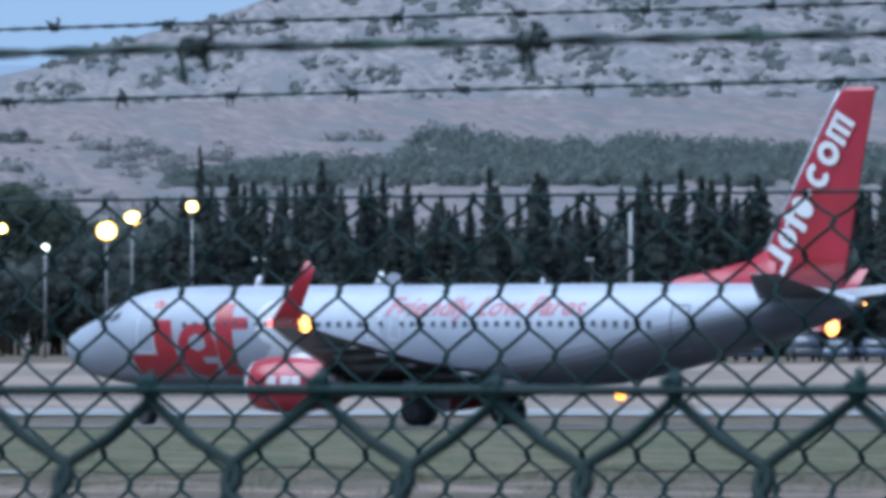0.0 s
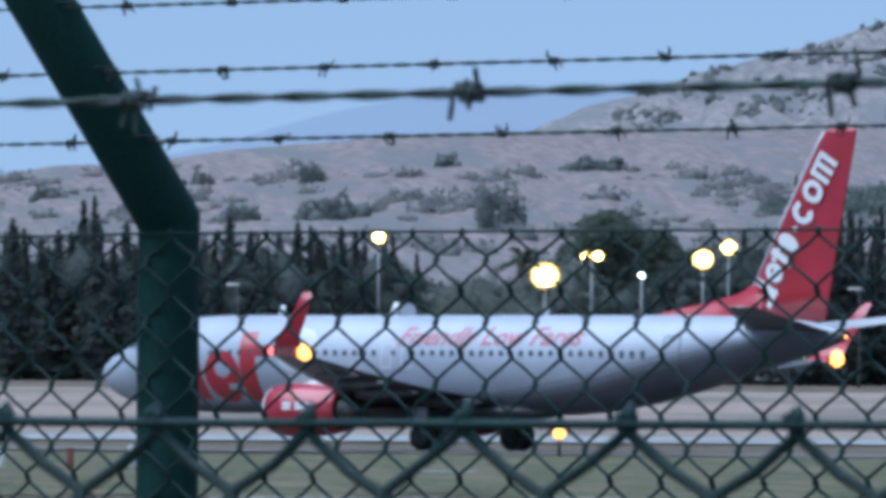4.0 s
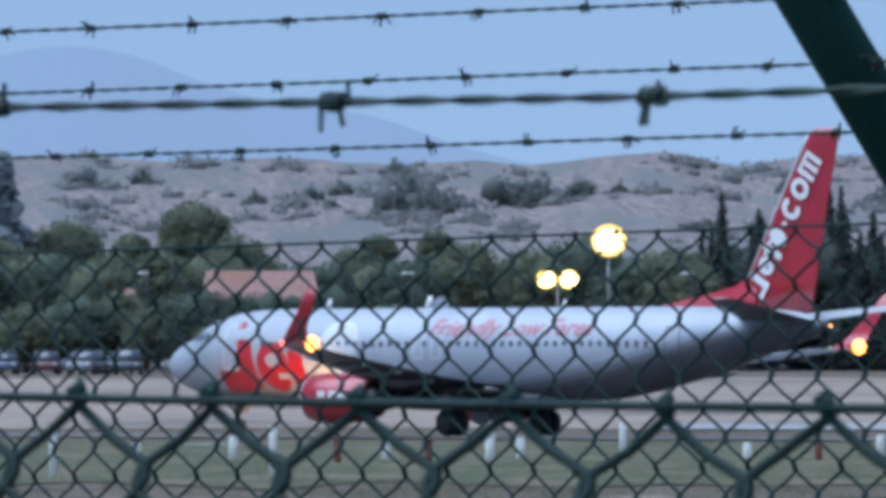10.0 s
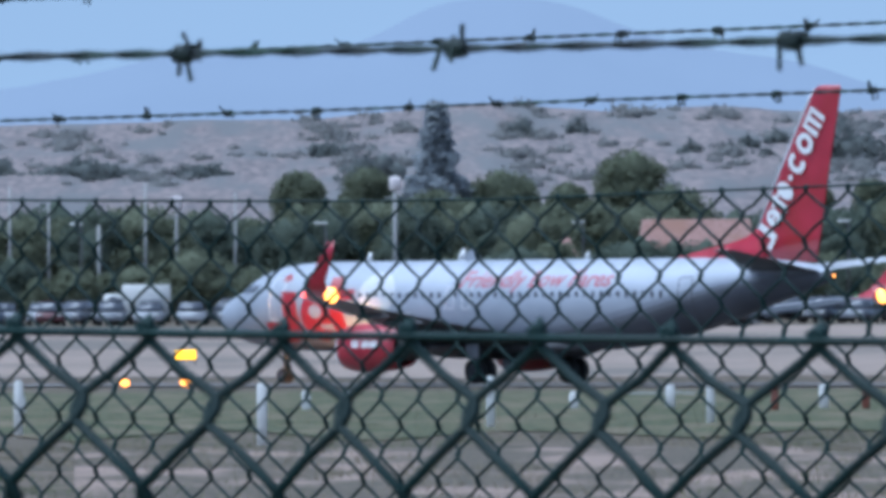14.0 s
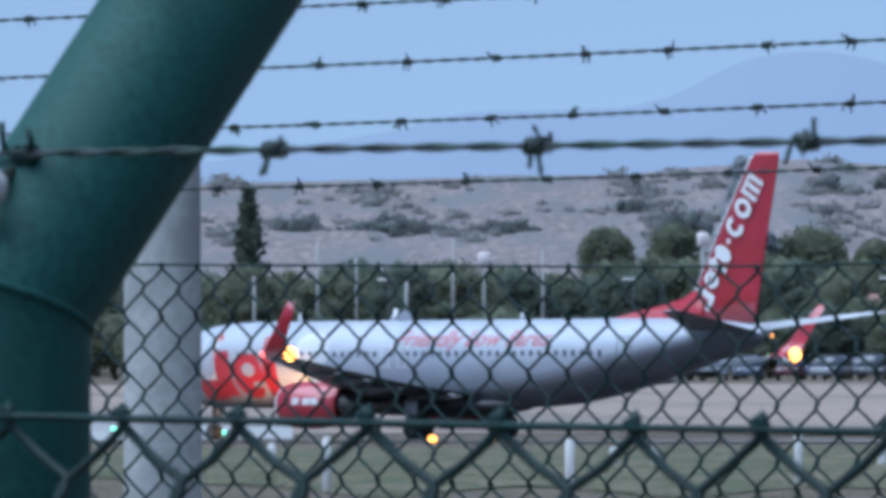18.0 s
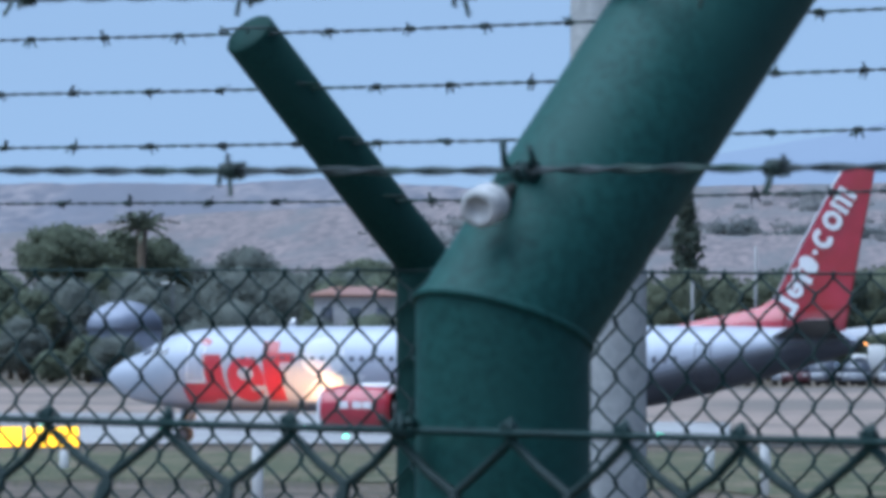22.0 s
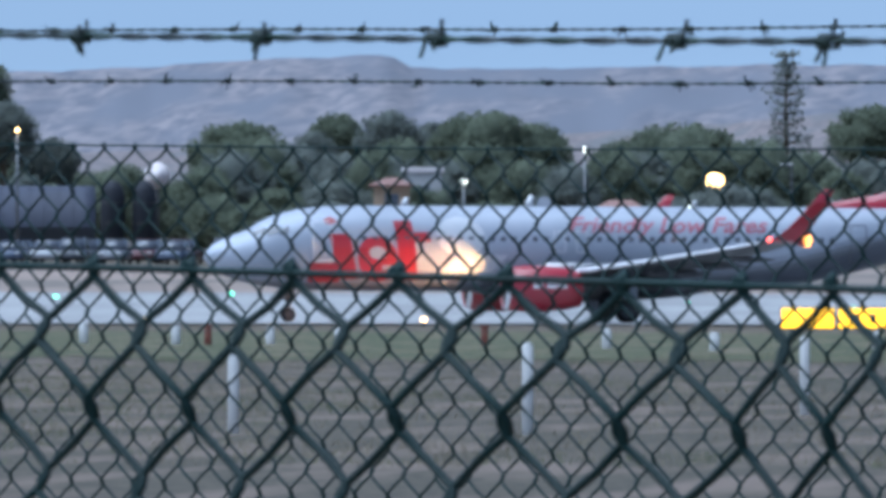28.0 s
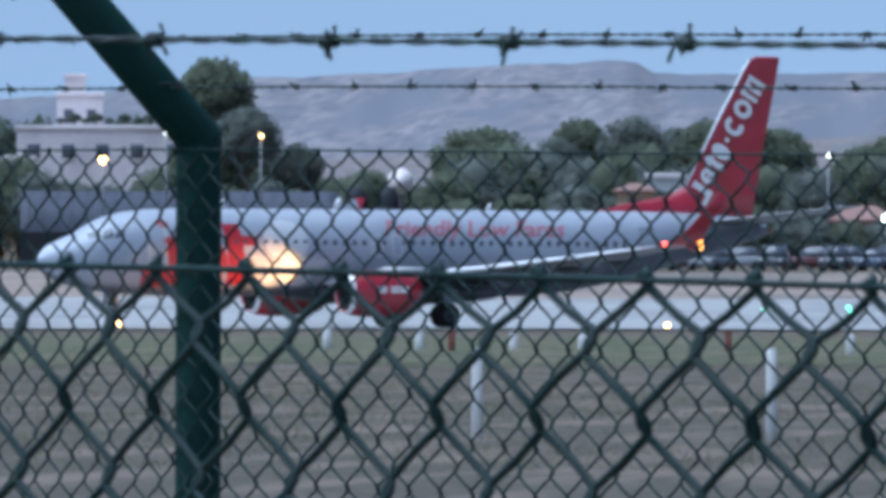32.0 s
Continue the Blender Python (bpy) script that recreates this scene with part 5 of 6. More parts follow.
# bushes along the car park
for lo, hi, top in ((-72, 62, 8.6), (62, 99, 8.0), (99, 128, 8.4), (128, 134, 6.6), (134, 150, 8.8)):
    az = lo
    while az < hi:
        r = 742 + rng.uniform(-6, 12)
        proto = LOW[rng.randrange(3)] if az < 55 else EAST_LOW[rng.randrange(2)]
        el = top + rng.gauss(0, 0.9) + 0.8 * math.sin(az / 5)
        tagged(put(proto, placed(az + rng.uniform(-0.5, 0.5), r, height_for(el, r), rng.uniform(0.9, 1.3), rng.uniform(0, 6), 0.4), used), group="car park hedge")
        az += 2.7
# single trees: azimuth, top, width in milliradians
TREES_WEST = ((-30.2, 18.2, 7.6, 0), (-24.6, 15.1, 5, 2), (-46.7, 15.0, 4, 1), (-51.9, 15.3, 4.4, 2), (-18.6, 16.4, 8, 1), (-6.4, 16.6, 5.4, 0), (-0.3, 16.3, 6.2, 2), (-12.6, 14.6, 7, 1), (77.0, 14.0, 6, 2), (60.8, 13.8, 8, 3), (88.2, 17.0, 10, 3), (83.0, 16.3, 9, 0), (79.8, 15.7, 7, 0), (71.6, 14.9, 8, 1), (14, 13.2, 6, 2), (38, 12.9, 7, 1), (46, 12.4, 7, 0), (53, 13.0, 6, 3))
TREES_EAST = ((105.6, 15.5, 15, 3), (123.2, 16.4, 11, 3), (118.6, 15.2, 8, 0), (131.8, 16.3, 7, 1), (145.2, 15.4, 11, 3), (138.7, 14.3, 5, 1), (136.6, 16.0, 6.4, 0), (128.0, 15.2, 6, 2), (111.0, 13.6, 7, 0), (161.8, 13.7, 5, 2), (169.4, 21.5, 8.0, 0), (166.5, 17.0, 7.0, 1), (192, 15, 8, 1), (199, 16, 8, 0), (169.2, 17.8, 7, 1), (167.2, 15.5, 8, 2), (170.5, 14.4, 8, 0), (165.5, 13.8, 7, 2), (163.4, 12.4, 6, 1), (168, 12.5, 9, 0))
for a, el, wide, kind in TREES_WEST + TREES_EAST:
    r = 842 + rng.uniform(-6, 6)
    proto = (ROUND if a < 55 else EAST_ROUND)[kind]
    k = wide / 1000 * r / (7.8, 8.8, 7.0, 10.4)[kind]
    p = polar(a, r)
    put(proto, Matrix.Translation((p.x, p.y, max(1.7 + el / 1000 * r - 10 * k, rise(r) - 6 * k))) @ Matrix.Rotation(rng.uniform(0, 6), 4, "Z") @ Matrix.Diagonal((k, k, k, 1)), used)
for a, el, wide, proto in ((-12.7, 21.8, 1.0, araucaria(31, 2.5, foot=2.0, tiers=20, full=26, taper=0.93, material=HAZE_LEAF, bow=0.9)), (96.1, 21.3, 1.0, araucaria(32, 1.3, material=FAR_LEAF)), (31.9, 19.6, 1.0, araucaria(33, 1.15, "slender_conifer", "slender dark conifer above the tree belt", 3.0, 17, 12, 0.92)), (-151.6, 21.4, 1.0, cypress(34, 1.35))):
    r = 845
    proto.matrix_basis = placed(a, r, height_for(el, r), wide, 1.0)
for a, el, seed in ((80.9, 18.7, 41), (-134.4, 18.6, 42), (-127, 15.6, 43)):
    p = palm(seed)
    p.matrix_basis = placed(a, 838, height_for(el, 838), 1.35, seed)

for a, el, wide, kind in ((-134.6, 18.6, 7.0, 0), (-138.9, 16.9, 6.4, 1), (-131.6, 15.6, 5.0, 1), (-136.6, 15.0, 7.0, 0), (-142.0, 15.0, 5.0, 1)):
    r, proto = 828 + kind, DARK_ROUND[kind]
    k = wide / 1000 * r / (8.0, 6.8)[kind]
    p = polar(a, r)
    put(proto, Matrix.Translation((p.x, p.y, 1.7 + el / 1000 * r - 10 * k)) @ Matrix.Rotation(a, 4, "Z") @ Matrix.Diagonal((k, k, k, 1)), used)
for a, el in ((127.4, 9.2), (129.6, 9.7), (130.6, 8.6)):
    tagged(put(EAST_LOW[1], placed(a, 747, height_for(el, 747), 0.7, a), used), group="car park hedge")
for a, el in ((-28.6, 9.6), (-31.4, 10.2), (-34.0, 9.8), (-36.8, 9.9), (-39.4, 9.5), (-42.2, 10.4)):
    tagged(put(LOW[0], placed(a, 744, height_for(el, 744), 1.0, a), used), group="car park hedge")

# scrub on the slopes
def thicket(name, spots, material, label, count, seed):
    g = np.random.default_rng(seed)
    pts, sizes, mids, halves = [], [], [], []
    for p, w, h in spots:
        n = count
        d = g.normal(size=(n, 3))
        d /= np.linalg.norm(d, axis=1)[:, None]
        d[:, 2] = np.abs(d[:, 2])
        lump = 0.75 + 0.25 * np.sin(d[:, :1] * 5 + d[:, 1:2] * 4 + g.uniform(0, 6))
        pts.append(np.asarray(p) + d * lump * g.uniform(0.75, 1.05, (n, 1)) * [w / 2, w / 2, h])
        sizes.append(np.full(n, 0.075 * w) * g.uniform(0.5, 1.2, n))
        mids.append(p)
        halves.append((w * 0.32, w * 0.32, h * 0.66))
    me = leaf_mesh(name, material, np.concatenate(pts), np.concatenate(sizes), g, 0.0, (mids, halves))
    return tagged(new(name, me), label, "shrubs", kind="stuff")


spots = []
while len(spots) < 760:
    a, el = rng.uniform(-168, 60), rng.uniform(14, 22)
    if noise.noise((a / 9, el / 1.2, 2.0)) < -0.05 + 0.25 * rng.random():
        continue
    p = on_slope("backdrop_foothills", a, el)
    if p:
        w = rng.choice((rng.uniform(1.2, 3), rng.uniform(2.0, 5), rng.uniform(4, 9)))
        spots.append((p, w * 1.3, w * 0.36))
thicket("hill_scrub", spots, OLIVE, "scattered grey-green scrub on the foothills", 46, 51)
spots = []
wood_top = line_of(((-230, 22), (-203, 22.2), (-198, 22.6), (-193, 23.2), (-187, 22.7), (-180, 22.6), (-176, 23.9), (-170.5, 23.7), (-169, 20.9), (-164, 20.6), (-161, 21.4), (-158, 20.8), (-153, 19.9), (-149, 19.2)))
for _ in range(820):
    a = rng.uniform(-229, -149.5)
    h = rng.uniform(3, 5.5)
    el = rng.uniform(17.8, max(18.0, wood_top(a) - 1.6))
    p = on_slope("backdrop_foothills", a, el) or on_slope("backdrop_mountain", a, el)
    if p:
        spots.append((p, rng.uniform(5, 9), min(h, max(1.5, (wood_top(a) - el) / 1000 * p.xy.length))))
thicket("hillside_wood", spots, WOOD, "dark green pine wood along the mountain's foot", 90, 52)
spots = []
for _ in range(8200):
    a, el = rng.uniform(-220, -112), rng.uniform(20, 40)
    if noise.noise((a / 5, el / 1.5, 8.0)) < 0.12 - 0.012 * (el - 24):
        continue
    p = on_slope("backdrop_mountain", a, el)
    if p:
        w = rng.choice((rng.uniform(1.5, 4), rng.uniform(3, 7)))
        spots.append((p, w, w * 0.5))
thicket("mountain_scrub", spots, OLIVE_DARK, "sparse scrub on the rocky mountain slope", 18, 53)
SHRUBS = ((-108.0, 20.4, 2.5, 2.0), (-124.8, 16.5, 5.1, 4.6), (-101.4, 16.9, 3.6, 2.0), (-110.0, 17.2, 5.6, 2.5), (-97.8, 20.2, 2.0, 1.5), (-132.9, 21.8, 4.6, 1.3), (-120.2, 22.0, 2.5, 1.5), (-49.9, 16.6, 7.6, 3.4), (-60.1, 17.2, 6.6, 3.0), (-64.9, 18.2, 2.8, 1.8), (-40.7, 18.0, 1.8, 1.5), (-43.5, 18.3, 2.0, 1.5), (-35.7, 17.5, 2.0, 1.4), (-48.4, 20.2, 2.5, 1.5))
MORE_SHRUBS = ((-42.5, 17.2, 1.5, 1.0), (-68.5, 18.5, 1.5, 1.3), (-75.9, 15.0, 4.1, 1.3), (-25.6, 19.3, 2.0, 2.0), (-20.5, 19.0, 2.5, 1.8), (-3.0, 17.2, 2.4, 1.9), (-6.8, 14.8, 5.3, 3.1), (17.4, 15.2, 4.1, 2.0), (19.2, 15.4, 9, 1.6), (8.5, 15.4, 5.1, 1.5), (-84, 18.8, 3, 1.5), (-92, 17.2, 4, 2), (27, 15.6, 5, 1.5))
for i, (a, el, w, h) in enumerate(SHRUBS + MORE_SHRUBS):
    p = on_slope("backdrop_foothills", a, el)
    if not p:
        continue
    r = p.xy.length
    g = np.random.default_rng(60 + i)
    n = int(420 + 160 * w)
    d = g.normal(size=(n, 3))
    d /= np.linalg.norm(d, axis=1)[:, None]
    d[:, 2] = np.abs(d[:, 2])
    lump = 0.7 + 0.3 * np.sin(d[:, :1] * 6 + g.uniform(0, 6)) * np.cos(d[:, 1:2] * 4)
    W, H = 1.3 * w / 1000 * r, 1.2 * h / 1000 * r
    mids = g.normal(size=(9, 3)) * [W * 0.19, W * 0.12, 0] + np.abs(g.normal(size=(9, 1))) * [0, 0, H * 0.22]
    me = leaf_mesh("shrub", OLIVE_DARK, d * lump * g.uniform(0.75, 1.05, (n, 1)) * [W / 2, W / 2, H], 0.022 * W + 0.12, g, 0.0, (mids, np.full((9, 3), 1.0) * [W * 0.15, W * 0.15, H * 0.34]))
    ob = tagged(new("shrub", me), "dark rounded bush on the tan hillside", "shrub", "hillside bushes")
    ob.location = p - Vector((0, 0, 0.5))


# ---- lamps and poles ----
def street_lamp(height):
    t = thing("street_lamp", "grey street lamp with a flat white head, unlit", "street lamp", None, "street lamps")
    bm = bmesh.new()
    tube(bm, [(0, 0, -0.2), (0, 0, height * 0.97), (-0.25, -0.1, height)], 0.09, 8, True, [1.2, 0.8, 0.7])
    part("pole", bm, POLE, t)
    bm = bmesh.new()
    box(bm, -0.75, 0.15, -0.22, 0.08, height - 0.02, height + 0.14, 0.05)
    part("lamp_head", bm, WHITE_PLASTIC, t, "flat white lamp head")
    return t


proto = street_lamp(6.6)
for i, a in enumerate((-186.9, -157.3, -129.5, -101.3, -75.0, -49.8, -25.9, -2.7, 19.3, 78.2, 95.6)):
    p = stand(a, 742)
    m = Matrix.Translation(p)
    if i:
        copy_thing(proto, m)
    else:
        proto.matrix_basis = m


def flood_lamp(az, el, heads, size, material, r=770):
    p = stand(az, r)
    h = 1.7 + el / 1000 * r - p.z
    size *= 0.8
    t = thing("flood_lamp", "lit yellow flood lamp on a tall pole", "lamp", Matrix.Translation(p) @ Matrix.Rotation(az / 1000, 4, "Z"), "flood lamps")
    bm = bmesh.new()
    tube(bm, [(0, 0, -0.2), (0, 0, h - size * 0.3)], 0.1, 8, True, [1.2, 0.8])
    part("pole", bm, POLE, t)
    for k in range(heads):
        x = (k - (heads - 1) / 2) * size * 1.5
        bm = box(bmesh.new(), x - size * 0.3, x + size * 0.3, -0.06, 0.25, h - size * 0.25, h + size * 0.25, 0.06)
        head = part("lamp_head", bm, POLE, t)
        # added ring glows by itself to give the lamp a halo
        if material is LAMP_YELLOW:
            bm = bmesh.new()
            loft(bm, [[(x + size * 0.5 * q * math.cos(w), -0.07 - d, h + size * 0.46 * q * math.sin(w)) for w in (2 * math.pi * i / 24 for i in range(24))] for q, d in ((1.0, 0.03), (1.28, 0.10), (1.34, 0.10), (1.30, 0.06), (0.98, -0.01))], True, (False, False))
            bmesh.ops.recalc_face_normals(bm, faces=bm.faces)
            part("reflector", bm, HALO_GLOW, head, "added ring that glows as the lamp's yellow halo")
        # glass made round and wide to hold the lamp's glare
        bm = bmesh.new()
        loft(bm, [[(x + size * 0.5 * q * math.cos(w), -0.07 - d, h + size * 0.42 * q * math.sin(w)) for w in (2 * math.pi * i / 20 for i in range(20))] for q, d in ((1.0, 0.0), (0.9, 0.1), (0.6, 0.2), (0.1, 0.24))])
        bmesh.ops.recalc_face_normals(bm, faces=bm.faces)
        part("glowing_glass", bm, material, head, "glowing round lamp glass, widened for its glare")


for az, el, n, s, m in ((-143.2, 13.8, 1, 1.4, LAMP_YELLOW), (-145.5, 14.9, 1, 1.1, LAMP_YELLOW), (-150.9, 16.0, 1, 0.8, LAMP_YELLOW), (-133.2, 14.0, 2, 0.7, LAMP_YELLOW), (-129.0, 12.2, 1, 1.9, LAMP_YELLOW),
                        (-114.0, 15.6, 1, 0.9, LAMP_YELLOW), (-67.5, 14.2, 1, 2.3, LAMP_YELLOW), (-62.9, 10.7, 2, 1.3, LAMP_YELLOW), (-137.7, 12.3, 1, 0.6, LAMP_COOL), (-77.2, 7.9, 1, 0.9, LAMP_COOL), (102.5, 9.7, 1, 1.6, LAMP_AMBER),
                        (114.2, 12.5, 1, 0.5, LAMP_COOL), (108.9, 6.8, 1, 0.9, LAMP_COOL), (104.8, 7.3, 1, 0.7, LAMP_COOL), (125.1, 9.6, 1, 0.5, LAMP_COOL), (179.5, 11.9, 1, 0.8, LAMP_AMBER), (165.3, 14.1, 1, 0.4, LAMP_AMBER), (173.8, 14.4, 1, 0.5, LAMP_COOL)):
    flood_lamp(az, el, n, s, m, 728 if az > 0 and el < 8 else 770)
for a, el, wide, capped in ((-190.4, 15.5, 0.32, 0), (-9.0, 15.5, 0.34, 1), (25.7, 14.6, 0.2, 0), (5.4, 14.0, 0.18, 0), (22.2, 13.1, 0.16, 0), (17.7, 11.1, 0.24, 0), (31.4, 11.6, 0.2, 0), (13.5, 15.0, 0.2, 0), (10.7, 13.8, 0.2, 1)):
    p = stand(a, 752)
    h = height_for(el, 752)
    t = thing("utility_pole", "pale concrete pole among the trees", "pole", Matrix.Translation(p), "poles")
    bm = bmesh.new()
    tube(bm, [(0, 0, -0.2), (0, 0, h)], wide / 2, 10, True, [1.15, 0.85])
    part("shaft", bm, CONCRETE, t)
    if capped:
        bm = box(bmesh.new(), -0.4, 0.4, -0.25, 0.25, h - 1.0, h - 0.1, 0.06)
        part("equipment_box", bm, HAZY_WALL, t, "pale equipment box")
        bm = bmesh.new()
        tube(bm, [(-0.7, 0, h - 1.5), (0.7, 0, h - 1.5)], 0.05, 6)
        part("bracket", bm, POLE, t)

# the concrete mast behind the fences
p = polar(40.3, 30)
mast = thing("concrete_mast", "thick grey concrete mast behind the fences", "mast", Matrix.Translation(p))
bm = bmesh.new()
tube(bm, [(0, 0, -0.3), (0, 0, 1.5), (0, 0, 4), (0, 0, 9)], 0.106, 20, True, [1.02, 1.0, 0.95, 0.8])
part("shaft", bm, MAST, mast)
bm = bmesh.new()
tube(bm, [(0, 0, 0), (0, 0, 0.05)], 0.18, 16)
part("base_plate", bm, DARK_METAL, mast)


# ---- buildings ----
def building(az, r, wide, deep, tall, wall, roof, label, gable=True, windows=0, floors=1, name="house", pitch=0.42, hip=1.3):
    t = thing(name, label, "building", Matrix.Translation(stand(az, r)) @ Matrix.Rotation(az / 1000, 4, "Z"), "airport buildings")
    bm = box(bmesh.new(), -wide / 2, wide / 2, 0, deep, -0.5, tall, 0.03)
    body = part("wall", bm, wall, t, smooth=False)
    bm = bmesh.new()
    e = 0.35
    if gable:
        h = min(3.0, deep * pitch)
        m = wide / 2 + e
        base = [(-m, -e), (m, -e), (m, deep + e), (-m, deep + e)]
        k = min(hip, wide / 2 - 0.3)
        loft(bm, [[(x, y, tall - 0.14) for x, y in base], [(x, y, tall + 0.02) for x, y in base], [(-wide / 2 + k, deep / 2 - 0.1, tall + h), (wide / 2 - k, deep / 2 - 0.1, tall + h), (wide / 2 - k, deep / 2 + 0.1, tall + h), (-wide / 2 + k, deep / 2 + 0.1, tall + h)]])
    else:
        box(bm, -wide / 2 - 0.15, wide / 2 + 0.15, -0.15, deep + 0.15, tall + 0.003, tall + 0.35, 0.04)
    bmesh.ops.recalc_face_normals(bm, faces=bm.faces)
    part("roof", bm, roof, t, smooth=False)
    for f in range(floors):
        for k in range(windows):
            x = -wide / 2 + wide * (k + 0.5) / windows
            z = tall / floors * (f + 0.35)
            w = min(1.0, wide / windows * 0.4)
            bm = box(bmesh.new(), x - w / 2, x + w / 2, -0.03, 0.05, z, z + 1.1, 0.01)
            q = part("window", bm, DARK_GLASS, body)
            bm = box(bmesh.new(), x - w / 2 - 0.08, x + w / 2 + 0.08, -0.1, -0.032, z - 0.1, z - 0.02, 0.01)
            part("sill", bm, wall, q)
    return t


building(-36.1, 762, 7.6, 7, 4.6, PINK_WALL, TERRACOTTA, "low house with a terracotta tile roof among trees", True, 4, pitch=0.34, hip=0.1)
building(-24.3, 760, 1.9, 5, 3.6, PINK_WALL, TERRACOTTA, "narrow pink house with a tiled gable", True, 1)
building(61.8, 765, 5.6, 6, 6.0, WHITE_WALL, TERRACOTTA, "white house with a terracotta roof behind the aircraft", True, 3, 2, pitch=0.1)
building(131.6, 738, 2.4, 5, 5.2, OCHRE_WALL, TERRACOTTA, "narrow ochre stucco house between trees", True, 1, 2, pitch=0.1)
building(189.0, 840, 5.6, 5, 7.7, OCHRE_WALL, HAZY_WALL, "plain beige annexe beside the terminal block", False, 3, 2, "annexe")
building(111.0, 764, 4.2, 5, 3.3, PINK_WALL, TERRACOTTA, "small house with a tiled roof", True, 2, pitch=0.2)
building(128.8, 756, 2.6, 4, 6.1, WHITE_WALL, HAZY_WALL, "pale flat-roofed house half hidden by trees", False, 1, 2)
t = thing("shed", "low blue-grey metal shed with an arched roof", "building", Matrix.Translation(stand(82.5, 745)) @ Matrix.Rotation(0.08, 4, "Z"), "airport buildings")
bm = box(bmesh.new(), -2.45, 2.45, 0, 5, -0.5, 3.6, 0.03)
part("wall", bm, PALE_BLUE, t, smooth=False)
bm = bmesh.new()
loft(bm, [[(2.6 * math.cos(w), y, 3.5 + 2.0 * math.sin(w)) for w in (math.pi * k / 14 for k in range(15))] for y in (-0.15, 5.15)])
bmesh.ops.recalc_face_normals(bm, faces=bm.faces)
part("roof", bm, PALE_BLUE, t)
building(-124.7, 745, 5.0, 4, 3.4, PALE_BLUE, PALE_BLUE, "low blue-grey service building", False, 2, 1, "shed")
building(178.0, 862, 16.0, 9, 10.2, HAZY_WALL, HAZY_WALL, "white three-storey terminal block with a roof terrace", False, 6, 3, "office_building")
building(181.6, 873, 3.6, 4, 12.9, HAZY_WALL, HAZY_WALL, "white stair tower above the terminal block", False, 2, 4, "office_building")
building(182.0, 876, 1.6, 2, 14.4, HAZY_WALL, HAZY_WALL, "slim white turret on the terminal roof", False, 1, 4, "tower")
for a, el in ((173.6, 15.9), (176.0, 16.3), (178.2, 16.0), (180.4, 16.2), (183.0, 15.9), (185.6, 16.4), (188.0, 16.1)):
    tagged(put(LOW[0], placed(a, 905, height_for(el, 905), 0.6, a), used), group="tree belt")
# shrubs along the terminal's roof terrace
potted = broadleaf(29, 5.0, "terrace_shrub", "dark shrub on the terminal's roof terrace", 0.1, HOLM, 40)
for k in range(13):
    p = stand(169.6 + k * 1.15 + 0.2 * math.sin(k * 5), 864)
    q = 0.085 + 0.02 * math.sin(k * 3)
    tagged(put(potted, Matrix.Translation((p.x, p.y, p.z + 10.54)) @ Matrix.Rotation(k, 4, "Z") @ Matrix.Diagonal((q * 1.3, q * 1.3, q, 1)), used), group="terrace shrubs")
# round-roofed dark hangar
t = thing("hangar", "long dark hangar with a rounded metal roof", "hangar", Matrix.Translation(stand(172.6, 772)) @ Matrix.Rotation(0.17, 4, "Z"), "airport buildings")
bm = bmesh.new()
loft(bm, [[(x, 4.5 - 4.5 * math.cos(w), 0.6 + 4.6 * math.sin(w) ** 0.8) for w in (math.pi * k / 14 for k in range(15))] for x in np.linspace(-11.1, 11.1, 24)], False, (True, True))
bmesh.ops.recalc_face_normals(bm, faces=bm.faces)
part("roof", bm, HANGAR_ROOF, t)
bm = box(bmesh.new(), -11.1, 11.1, -0.06, 9.06, -0.5, 2.3)
part("wall", bm, HANGAR, t, smooth=False)
for k in range(22):
    bm = bmesh.new()
    x = -10.5 + k
    tube(bm, [(x, 4.5 - 4.55 * math.cos(w), 0.6 + 4.65 * math.sin(w) ** 0.8) for w in (math.pi * q / 10 for q in range(11))], 0.035, 5)
    part("rib", bm, HANGAR_ROOF, t)
t = thing("radar_dish", "pale dish antenna on a dark stand", "antenna", Matrix.Translation(stand(152.7, 768)), "antennas")
bm = bmesh.new()
loft(bm, [[(r * math.cos(w), -d, 5.9 + r * math.sin(w)) for w in (2 * math.pi * q / 16 for q in range(16))] for r, d in ((0.92, 0.24), (0.84, 0.12), (0.5, 0.02), (0.05, 0.0))])
bmesh.ops.recalc_face_normals(bm, faces=bm.faces)
part("dish", bm, HAZY_WALL, t)
bm = bmesh.new()
tube(bm, [(0, 0.2, -0.2), (0, 0.2, 6.1)], 0.12, 8)
part("mast", bm, DARK_METAL, t)
for a in (156.7, 153.85):
    t = thing("storage_silo", "dark round-topped silo beside the hangar", "silo", Matrix.Translation(stand(a, 764)), "silos")
    bm = bmesh.new()
    loft(bm, [[(r * math.cos(w), r * math.sin(w), z) for w in (2 * math.pi * q / 20 for q in range(20))] for r, z in ((0.85, -0.3), (0.85, 4.3), (0.78, 4.8), (0.6, 5.2), (0.34, 5.45), (0.05, 5.55))])
    bmesh.ops.recalc_face_normals(bm, faces=bm.faces)
    part("shell", bm, HANGAR, t)
    for z in (1.2, 2.6, 4.0):
        bm = bmesh.new()
        tube(bm, [(0.87 * math.cos(w), 0.87 * math.sin(w), z) for w in np.linspace(0, 2 * math.pi, 21)], 0.03, 5)
        part("hoop", bm, DARK_METAL, t)


